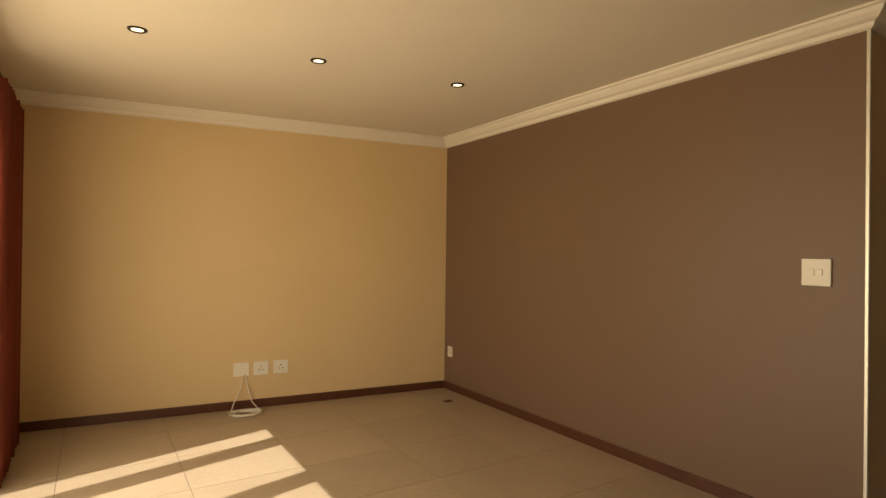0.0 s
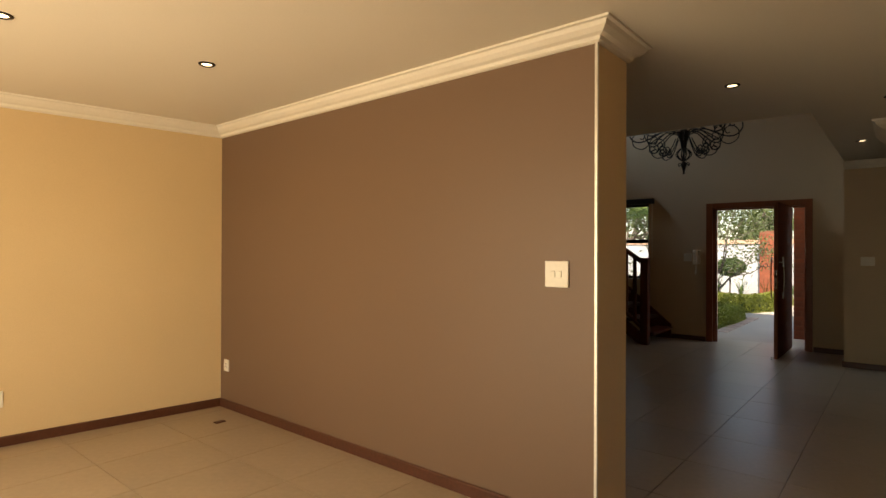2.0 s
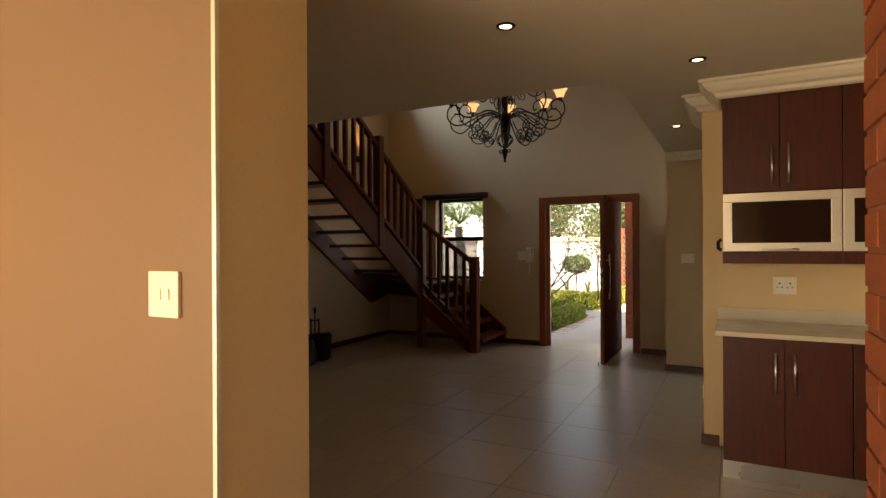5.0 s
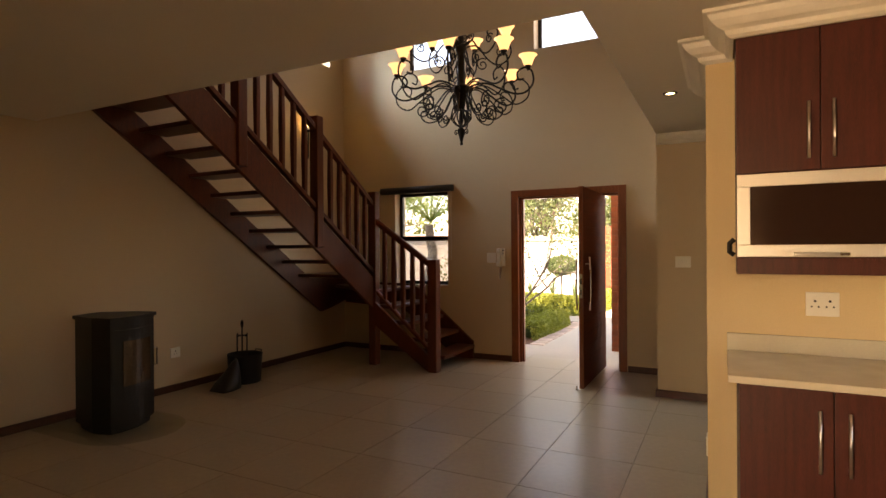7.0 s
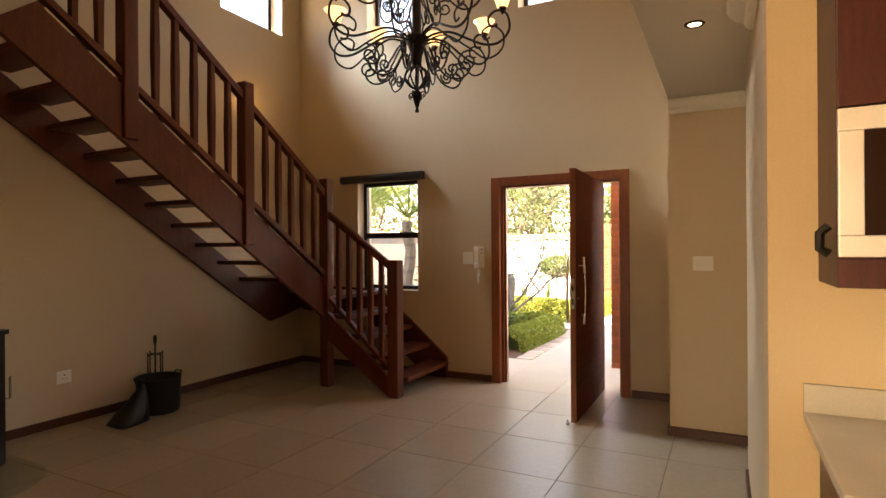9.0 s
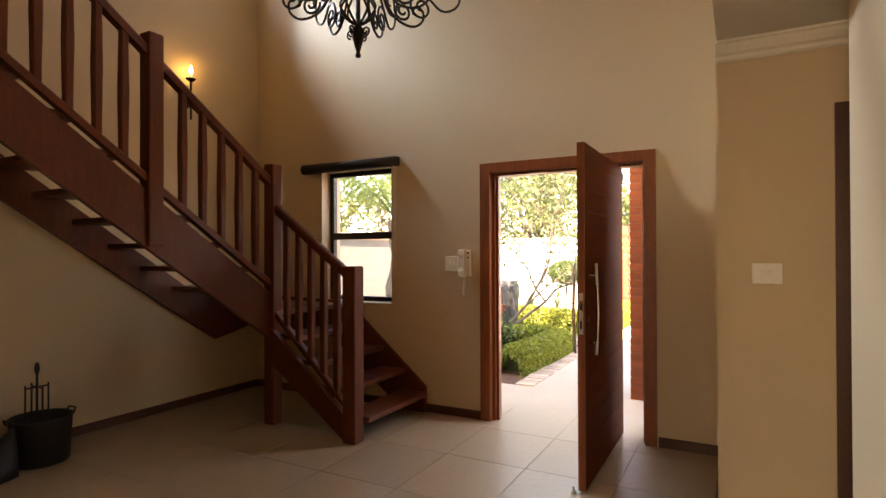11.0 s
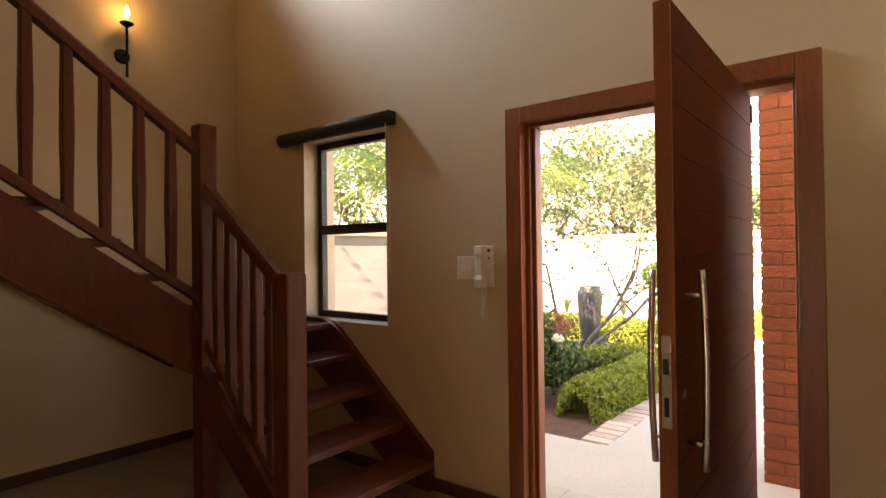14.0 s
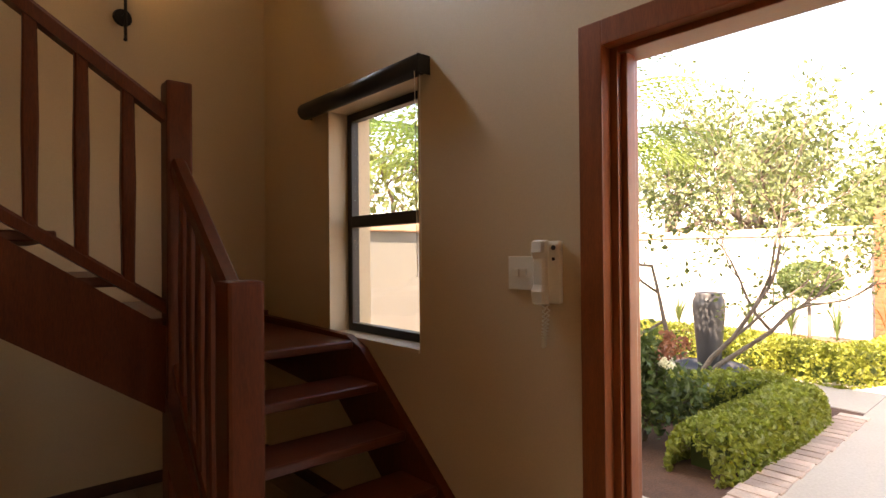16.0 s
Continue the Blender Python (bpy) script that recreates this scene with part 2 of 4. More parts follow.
def slab_yz(bm, poly, x0, x1):
    lo = [bm.verts.new((x0, y, z)) for y, z in poly]
    hi = [bm.verts.new((x1, y, z)) for y, z in poly]
    n = len(poly)
    bm.faces.new(lo)
    bm.faces.new(hi[::-1])
    for i in range(n):
        bm.faces.new((lo[i], hi[i], hi[(i + 1) % n], lo[(i + 1) % n]))
    return bm


def wall(name, axis, p0, p1, a0, a1, z0, z1, material, label, holes=()):
    """A wall between p0 and p1 in its thickness, a0 to a1 along, with holes (b0, b1, zb0, zb1)."""
    bm = bmesh.new()
    us = sorted({a0, a1, *[h[0] for h in holes], *[h[1] for h in holes]})
    for u0, u1 in zip(us, us[1:]):
        mid = (u0 + u1) / 2
        gaps = sorted((h[2], h[3]) for h in holes if h[0] < mid < h[1])
        z = z0
        for g0, g1 in gaps + [(z1, z1)]:
            if g0 > z + 1e-4:
                if axis == 'x':
                    box(bm, p0, p1, u0, u1, z, g0)
                else:
                    box(bm, u0, u1, p0, p1, z, g0)
            z = g1
    bmesh.ops.remove_doubles(bm, verts=bm.verts, dist=1e-5)
    return tagged(part(name, bm, material), label, "wall", kind="structure")


def run(name, path, prof, material, label, category="trim"):
    """A moulding whose profile (out, z) follows a plan path; it lies to the left of the way it goes."""
    bm = bmesh.new()
    P = [Vector(p) for p in path]
    rows = []
    for i, p in enumerate(P):
        d0 = (P[i] - P[i - 1]).normalized() if i else None
        d1 = (P[i + 1] - P[i]).normalized() if i + 1 < len(P) else None
        n0 = Vector((-d0.y, d0.x)) if d0 else None
        n1 = Vector((-d1.y, d1.x)) if d1 else None
        n = n0 if n1 is None else n1 if n0 is None else (n0 + n1) / (1 + n0.dot(n1))
        rows.append([bm.verts.new((p.x + n.x * o, p.y + n.y * o, z)) for o, z in prof])
    k = len(prof)
    for a, b in zip(rows, rows[1:]):
        for j in range(k):
            bm.faces.new((a[j], b[j], b[(j + 1) % k], a[(j + 1) % k]))
    bm.faces.new(rows[0])
    bm.faces.new(rows[-1][::-1])
    return tagged(part(name, bm, material), label, category, kind="structure")

# ---- structure ----
C = 2.485      # ceiling of the ground floor
WX, DX, NY, VY, VX, TOP = 2.81, 9.52, 5.18, 0.77, 5.45, 5.2
COLX, PIERX, PIERY = 8.565, 6.15, 0.29

floor = tagged(part("floor", mbox(-1.0, 9.80, -3.4, 5.6, -0.15, -0.004), M_GROUT), "large matt beige porcelain floor tiles with thin dark joints", "floor", kind="structure")

# living room
wall("wall_partition", 'x', WX, 3.165, 1.34, 4.9, 0, C, M_TAUPE, "smooth taupe brown painted feature wall")
bm = mbox(WX + 0.004, 3.169, 1.333, 1.345, 0, C)
tagged(part("wall_partition_end", bm, M_CREAM), "cream painted end of the brown partition wall", "wall", kind="structure")
bm = mbox(3.163, 3.171, 1.333, 5.1, 0, C)
tagged(part("wall_partition_back", bm, M_HALL), "beige painted hall side of the partition", "wall", kind="structure")
BW0, BW1 = Vector((2.815, 4.90)), Vector((-0.95, 5.345))
tagged(part("wall_living_back", prism(bmesh.new(), [(3.17, 4.858), (-0.95, 5.345), (-0.95, 5.65), (3.17, 5.65)], 0, C), M_CREAM), "warm cream painted living room wall", "wall", kind="structure")
wall("wall_west", 'x', -0.95, -0.70, -3.4, 5.40, 0, C, M_CREAM, "cream wall with a wide sliding glass door", [(0.4, 4.06, 0.0, 2.12)])
wall("wall_south", 'y', -3.4, -3.2, -0.95, 8.84, 0, C, M_CREAM, "plain cream wall with an assumed kitchen window", [(3.6, 5.6, 1.0, 2.1)])
bm = mbox(WX - 0.010, WX + 0.006, 1.326, 1.342, 0, C - 0.08, 0.003)
tagged(part("corner_trim", bm, M_ALU), "pale metal corner bead on the partition's edge", "trim", kind="structure")

# hall
wall("wall_north", 'y', NY, NY + 0.28, 3.17, DX + 0.28, 0, TOP, M_HALL, "beige painted stair wall with a high window", [(8.29, 9.21, 4.0, 4.75)])
wall("wall_front", 'x', DX, DX + 0.28, 0.5, NY, 0, TOP, M_HALL, "beige painted double-height front wall with door and windows",
     [(1.20, 2.585, 0, 2.14), (3.48, 4.30, 0.928, 2.2), (1.50, 2.28, 3.87, 4.7), (3.42, 4.15, 3.87, 4.7)])
wall("wall_column", 'x', COLX, COLX + 0.27, -3.2, 0.78, 0, C, M_HALL, "beige painted wall beside the front door", [(-0.55, 0.25, 0, 2.08)])
wall("wall_jog", 'y', 0.52, 0.782, COLX + 0.27, DX, 0, C, M_HALL, "short beige return wall")
wall("wall_kitchen", 'x', PIERX, PIERX + 0.2, -3.2, PIERY, 0, C, M_CREAM, "cream kitchen wall behind the cabinets")
wall("wall_passage", 'y', PIERY - 0.2, PIERY, PIERX + 0.2, 7.95, 0, C, M_HALL, "beige passage wall")
wall("wall_pillar_south", 'x', WX + 0.02, 3.15, -3.2, -1.35, 0, C, M_CREAM, "plain cream wall beside the brick pillar")
wall("wall_upper_south", 'y', VY - 0.2, VY, 4.0, DX, C + 0.08, TOP, M_HALL, "beige upper wall of the double-height hall")
wall("wall_upper_west", 'x', 3.8, 4.0, VY - 0.2, NY, C + 0.66, TOP, M_HALL, "plain upper landing wall")
bm = mbox(-1.0, VX, -3.4, 5.66, C, C + 0.08)
box(bm, VX, 9.8, -3.4, VY, C, C + 0.08)
tagged(part("ceiling", bm, M_CEIL), "smooth off-white painted plaster ceiling with recessed lights", "ceiling", kind="structure")
tagged(part("upper_floor_slab", mbox(3.8, VX, VY, NY, C + 0.08, C + 0.66), M_CEIL), "plastered edge of the upper floor", "ceiling", kind="structure")
tagged(part("ceiling_upper", mbox(3.7, 9.9, VY - 0.3, NY + 0.3, TOP, TOP + 0.1), M_CEIL), "plain high white ceiling over the hall", "ceiling", kind="structure")

# mouldings
COVE = [(0, C), (0.10, C), (0.10, C - 0.012), (0.085, C - 0.016), (0.075, C - 0.035), (0.052, C - 0.055), (0.03, C - 0.064), (0.024, C - 0.08), (0.012, C - 0.088), (0, C - 0.09)]
run("cornice_living", [(2.81, -0.13), (2.81, -3.2), (-0.70, -3.2), (-0.70, 5.315), (2.81, 4.90), (2.81, 1.334), (3.171, 1.334), (3.171, 4.86)][3:] , [(-o, z) for o, z in COVE], M_PLASTER, "white moulded plaster cornice")
run("cornice_hall", [(PIERX + 0.8, PIERY), (PIERX, PIERY), (PIERX, 0.165), (5.81, 0.165), (5.81, -1.6)], [(-o * 1.25, C - (C - z) * 1.25) for o, z in COVE], M_PLASTER, "white moulded plaster cornice over the kitchen cabinets")
run("cornice_column", [(COLX, 0.776), (COLX, -3.2)], [(-o, z) for o, z in COVE], M_PLASTER, "white moulded cornice beside the entrance")
run("cornice_pillar", [(3.165, -1.3), (3.165, -0.125), (2.80, -0.125), (2.80, -1.3)], COVE, M_PLASTER, "white moulded cornice round the brick pillar")
SKIRT = [(0, 0), (0.016, 0), (0.016, 0.062), (0.010, 0.07), (0, 0.07)]
NSK = [(-o, z) for o, z in SKIRT]
run("baseboard_living", [(-0.70, 5.315), (2.81, 4.90), (2.81, 1.345)], NSK, M_BASE, "dark brown wooden skirting board")
run("baseboard_hall", [(3.171, NY), (DX, NY), (DX, 2.592)], NSK, M_BASE, "dark brown wooden skirting board along the stair wall")
run("baseboard_front", [(DX, 1.19), (DX, 0.782), (COLX, 0.782), (COLX, 0.263)], NSK, M_BASE, "dark brown wooden skirting board by the door")
run("baseboard_pier", [(7.9, PIERY), (PIERX, PIERY), (PIERX, 0.19)], NSK, M_BASE, "dark brown wooden skirting on the pier")

# front door frame
fr = empty("door_frame", (DX, 1.9, 0), "reddish hardwood front door frame", "door frame", kind="structure")
fr.location = (0, 0, 0)
for nm, b in (("jamb", (DX - 0.022, DX + 0.03, 2.495, 2.585, 0, 2.14)), ("jamb", (DX - 0.022, DX + 0.03, 1.20, 1.285, 0, 2.14)), ("head", (DX - 0.022, DX + 0.03, 1.285, 2.495, 2.055, 2.14)),
              ("jamb_lining", (DX + 0.03, DX + 0.16, 2.468, 2.585, 0, 2.115)), ("jamb_lining", (DX + 0.03, DX + 0.16, 1.20, 1.30, 0, 2.115)), ("head_lining", (DX + 0.03, DX + 0.16, 1.30, 2.468, 2.035, 2.115)),
              ("door_stop", (DX + 0.05, DX + 0.10, 2.445, 2.468, 0, 2.035)), ):
    part(nm, mbox(*b, 0.004), M_FRAME, fr)
part("strike_plate", mbox(DX + 0.105, DX + 0.13, 2.463, 2.469, 0.92, 1.16), M_STEEL, fr, "steel strike plate")
tagged(part("door_threshold", mbox(DX - 0.02, DX + 0.28, 1.285, 2.495, -0.03, -0.002), M_PAVE), "pale worn concrete door sill", "sill", kind="structure")

# front door leaf, pivoted open
door = empty("front_door", (9.5, 1.485, 0), "wide dark hardwood pivot front door standing open, horizontally grooved", "door")
bm = bmesh.new()
LZ = [0.012 + i * (2.03 / 15) for i in range(16)]
for a, b in zip(LZ, LZ[1:]):
    box(bm, -1.0 + 0.004, 0.17, -0.022, 0.022, a + 0.002, b - 0.002, 0.002)
part("leaf", bm, M_DOOR, door)
part("core", mbox(-0.996, 0.165, -0.0195, 0.0195, 0.012, 2.04), M_DOOR, door)
part("edge_strip", mbox(-1.006, -0.996, -0.022, 0.022, 0.012, 2.04, 0.002), M_FRAME, door, "reddish hardwood lipping on the door's edge")
part("lock_plate", mbox(-1.0085, -1.005, -0.012, 0.012, 0.92, 1.16, 0.001), M_STEEL, door, "brushed steel lock plate")
part("latch", mbox(-1.014, -1.006, -0.007, 0.007, 1.06, 1.10, 0.001), M_DARK, door)
part("dead_bolt", mbox(-1.011, -1.006, -0.006, 0.006, 0.95, 1.0, 0.001), M_DARK, door)
for s in (-1, 1):
    bm = bmesh.new()
    pts = [(-0.90, s * (0.064 + 0.009 * math.sin(math.pi * i / 14)), 0.79 + 0.54 * i / 14) for i in range(15)]
    tube(bm, pts, 0.0095, 10)
    h = part("pull_handle", bm, M_STEEL, door, "long bowed brushed steel pull handle", True)
    for z in (0.86, 1.26):
        bm = bmesh.new()
        tube(bm, [(-0.90, s * 0.02, z), (-0.90, s * 0.068, z)], 0.006, 8)
        part("standoff", bm, M_STEEL, h, smooth=True)
bm = bmesh.new()
tube(bm, [(-0.94, -0.0225, 1.0), (-0.94, -0.027, 1.0)], 0.013, 12)
part("key_cylinder", bm, M_STEEL, door)
part("top_pivot", mbox(0.150, 0.182, -0.028, 0.028, 1.925, 2.0, 0.004), M_BLACK, door, "black metal top pivot")
bm = mbox(-1.04, -1.0, 0.03, 0.055, 0.0, 0.02, 0.004)
box(bm, -1.035, -1.025, 0.035, 0.05, 0.018, 0.045, 0.003)
tagged(part("door_stopper", bm, M_STEEL), "small steel door stop on the tiles", "door stop").location = (9.5, 1.485, 0)

# passage door with its frame
pf = empty("door_frame", (0, 0, 0), "dark hardwood frame of the closed passage door", "door frame", kind="structure")
part("jamb", mbox(COLX - 0.02, COLX + 0.1, 0.18, 0.262, 0, 2.12, 0.004), M_BASE, pf)
part("jamb", mbox(COLX - 0.02, COLX + 0.1, -0.56, -0.47, 0, 2.12, 0.004), M_BASE, pf)
part("head", mbox(COLX - 0.02, COLX + 0.1, -0.47, 0.18, 2.03, 2.12, 0.004), M_BASE, pf)
tagged(part("passage_door", mbox(COLX + 0.03, COLX + 0.07, -0.468, 0.178, 0.008, 2.028, 0.003), M_BASE), "closed dark wooden passage door", "door")


def window(name, axis, pos, a0, a1, z0, z1, rails, label):
    """A dark aluminium window in a plane, with its glass."""
    w = empty(name, (0, 0, 0), label, "window", kind="structure")

    def bx(u0, u1, d0, d1, q0, q1):
        return mbox(pos + d0, pos + d1, u0, u1, q0, q1, 0.003) if axis == 'x' else mbox(u0, u1, pos + d0, pos + d1, q0, q1, 0.003)
    t = 0.045
    part("window_frame", bx(a0, a0 + t, 0, 0.05, z0, z1), M_BRONZE, w)
    part("window_frame", bx(a1 - t, a1, 0, 0.05, z0, z1), M_BRONZE, w)
    part("window_frame", bx(a0 + t, a1 - t, 0, 0.05, z0, z0 + t), M_BRONZE, w)
    part("window_frame", bx(a0 + t, a1 - t, 0, 0.05, z1 - t, z1), M_BRONZE, w)
    zs = [z0 + t]
    for r in rails:
        part("rail", bx(a0 + t, a1 - t, -0.004, 0.054, r - 0.033, r + 0.033), M_BRONZE, w)
        zs += [r - 0.033, r + 0.033]
    zs.append(z1 - t)
    for q0, q1 in zip(zs[::2], zs[1::2]):
        p = part("pane", bx(a0 + t, a1 - t, 0.022, 0.027, q0, q1), M_CLEAR, w)
        p.visible_shadow = False
    return w


window("window_1", 'x', DX + 0.12, 3.485, 4.295, 0.935, 2.195, [1.565], "dark bronze aluminium window beside the stairs")
# Unseen window, added so the south fill lamp has an opening
window("window_5", 'y', -3.34, 3.6, 5.6, 1.0, 2.1, [], "assumed kitchen window, never in view, added for fill light")
window("window_2", 'x', DX + 0.18, 1.50, 2.28, 3.87, 4.70, [], "high bright window over the front door")
window("window_3", 'x', DX + 0.18, 3.42, 4.15, 3.87, 4.70, [], "high bright window over the stairs")
window("window_4", 'y', NY + 0.18, 8.29, 9.21, 4.0, 4.75, [], "high bright window in the stair wall")
ws = tagged(part("window_sill", mbox(DX - 0.004, DX + 0.12, 3.482, 4.298, 0.915, 0.934, 0.003), M_HALL), "painted window sill", "sill", kind="structure")

# sliding door in the west wall
sd = empty("sliding_door", (0, 0, 0), "wide bronze aluminium sliding glass door", "door", kind="structure")
for z0, z1 in ((0, 0.05), (2.07, 2.12)):
    part("rail", mbox(-0.86, -0.78, 0.4, 4.06, z0, z1, 0.004), M_BRONZE, sd)
for i in range(10):
    y = 3.72 - i * 0.715
    if y > 0.5:
        part("stile", mbox(-0.86, -0.78, y - 0.085, y + 0.085, 0.05, 2.07, 0.004), M_BRONZE, sd)
part("stile", mbox(-0.86, -0.78, 4.02, 4.06, 0.05, 2.07, 0.004), M_BRONZE, sd)

# curtain
cu = empty("curtain", (0, 0, 0), "heavy rust-red curtain gathered beside the sliding door", "curtain")
bm = bmesh.new()
outer = [(-0.625 + 0.035 * math.sin(i * 1.25) + 0.012 * math.sin(i * 2.9), 4.12 + i * 0.018) for i in range(50)]
prism(bm, outer + [(x - 0.012, y) for x, y in outer[::-1]], 0.015, 2.29)
part("drape", bm, M_CURT, cu, smooth=True)
bm = bmesh.new()
tube(bm, [(-0.63, -2.6, 2.305), (-0.63, 5.1, 2.305)], 0.014, 10)
part("rod", bm, M_BASE, cu)
for y in (-2.4, 1.2, 5.0):
    bm = bmesh.new()
    tube(bm, [(-0.63, y, 2.305), (-0.71, y, 2.305)], 0.009, 8)
    part("bracket", bm, M_BASE, cu)

# ---- stairs ----
R, G = 0.185, 0.268
SY, SX = 4.06, 8.60          # plane of the outer string, and of the lower string


def strtop(x):
    return 1.14 + 0.69 * (8.49 - x)


st = empty("staircase", (0, 0, 0), "open-tread mahogany staircase turning up along the wall", "staircase")
XT = 5.47


def line(x, k):
    return strtop(x) + k


part("outer_string", slab_xz(bmesh.new(), [(8.60, line(8.60, -0.37)), (XT, line(XT, -0.37)), (XT, line(XT, 0)), (8.60, line(8.60, 0))], SY - 0.022, SY + 0.022), M_WOOD, st)
part("wall_string", slab_xz(bmesh.new(), [(8.95, line(8.95, -0.25)), (XT, line(XT, -0.27)), (XT, line(XT, 0.05)), (8.7, line(8.7, 0.05)), (DX - 0.002, 1.0), (DX - 0.002, 0.70), (9.2, 0.62)], NY - 0.045, NY - 0.002), M_WOOD, st)
part("lower_string", slab_yz(bmesh.new(), [(3.17, 0.0), (3.30, 0.0), (4.05, 0.52), (4.05, 0.805), (3.17, 0.09)], SX - 0.022, SX + 0.022), M_WOOD, st)
part("lower_wall_string", slab_yz(bmesh.new(), [(3.11, 0.0), (3.35, 0.0), (4.15, 0.60), (NY - 0.05, 0.66), (NY - 0.05, 0.97), (4.05, 0.945), (3.91, 0.892), (3.11, 0.22)], DX - 0.045, DX - 0.002), M_WOOD, st)


def tread(poly, z, th=0.042):
    bm = prism(bmesh.new(), poly, z - th, z)
    bmesh.ops.bevel(bm, geom=[e for e in bm.edges], offset=0.006, segments=1, affect='EDGES')
    part("tread", bm, M_WOODH, st)


for k in range(1, 5):
    y = 3.08 + 0.225 * (k - 1)
    tread([(SX + 0.02, y), (DX - 0.045, y), (DX - 0.045, y + 0.26), (SX + 0.02, y + 0.26)], R * k)
tread([(SX + 0.03, 4.0), (DX - 0.045, 3.98), (DX - 0.045, NY - 0.045), (9.25, NY - 0.045), (SX + 0.03, 4.12)], R * 5)
tread([(8.47, SY + 0.02), (SX + 0.06, SY + 0.02), (9.30, NY - 0.045), (8.47, NY - 0.045)], R * 6)
k = 7
while True:
    x = 8.21 - G * (k - 7)
    if x < XT + 0.25:
        break
    tread([(x - 0.03, SY + 0.02), (x + 0.262, SY + 0.02), (x + 0.262, NY - 0.045), (x - 0.03, NY - 0.045)], R * k)
    k += 1


def post(x, y, z0, z1, w=0.105):
    bm = mbox(x - w / 2, x + w / 2, y - w / 2, y + w / 2, z0, z1, 0.012)
    part("newel_post", bm, M_WOOD, st)


post(8.575, 3.195, 0, 1.30, 0.115)
post(8.635, SY, 0, 2.13)
post(7.57, SY, strtop(7.57) - 0.33, 2.838)
post(6.52, SY, strtop(6.52) - 0.33, 3.56)
post(5.5, SY, strtop(5.5) - 0.3, 4.25)
# handrails and lower rails with turned balusters


def rail(name, p, q, w, h):
    p, q = Vector(p), Vector(q)
    d = (q - p)
    side = Vector((-d.y, d.x, 0)).normalized() * (w / 2)
    up = Vector((0, 0, h / 2))
    bm = bmesh.new()
    ring = [(-1, -1), (1, -1), (1, 0.5), (0.6, 1), (-0.6, 1), (-1, 0.5)]
    a = [bm.verts.new(p + side * s + up * u) for s, u in ring]
    b = [bm.verts.new(q + side * s + up * u) for s, u in ring]
    for i in range(6):
        bm.faces.new((a[i], a[(i + 1) % 6], b[(i + 1) % 6], b[i]))
    bm.faces.new(a[::-1])
    bm.faces.new(b)
    return part(name, bm, M_WOOD, st)


def baluster(x, y, z0, z1):
    """Square baluster, slightly tapered to both ends, with eased arrises."""
    h = z1 - z0
    bm = bmesh.new()
    prev = None
    for f, w in ((0, 0.023), (0.10, 0.023), (0.5, 0.0275), (0.90, 0.023), (1.0, 0.023)):
        c = w * 0.72
        ring = [bm.verts.new((x + a, y + b, z0 + h * f)) for a, b in ((-w, -c), (-c, -w), (c, -w), (w, -c), (w, c), (c, w), (-c, w), (-w, c))]
        if prev:
            for k in range(8):
                bm.faces.new((prev[k], prev[(k + 1) % 8], ring[(k + 1) % 8], ring[k]))
        else:
            bm.faces.new(ring[::-1])
        prev = ring
    bm.faces.new(prev)
    part("baluster", bm, M_WOOD, st)


posts = [8.635, 7.57, 6.52, 5.5]
for xa, xb in zip(posts, posts[1:]):
    rail("handrail", (xa - 0.05, SY, line(xa - 0.05, 0.915)), (xb + 0.05, SY, line(xb + 0.05, 0.915)), 0.062, 0.075)
    rail("lower_rail", (xa - 0.05, SY, line(xa - 0.05, 0.085)), (xb + 0.05, SY, line(xb + 0.05, 0.085)), 0.055, 0.06)
    for i in range(5):
        x = xa - 0.19 - 0.1625 * i
        baluster(x, SY, line(x, 0.10), line(x, 0.90))
rail("handrail", (8.58, 3.25, 1.245), (8.63, 4.01, 1.76), 0.062, 0.075)
rail("lower_rail", (8.58, 3.25, 0.255), (8.63, 4.01, 0.90), 0.055, 0.05)
for i in range(1, 6):
    f = i / 6
    baluster(8.578 + 0.054 * f, 3.22 + 0.81 * f, 0.25 + 0.67 * f, 1.21 + 0.535 * f)

# ---- kitchen units ----


def grip(parent, x, y, z0, z1):
    bm = bmesh.new()
    tube(bm, [(x, y, z0), (x, y, z1)], 0.006, 8)
    h = part("bar_handle", bm, M_STEEL, parent, "slim steel bar handle", True)
    for z in (z0 + 0.02, z1 - 0.02):
        bm = bmesh.new()
        tube(bm, [(x, y, z), (x + 0.028, y, z)], 0.004, 6)
        part("post", bm, M_STEEL, h)


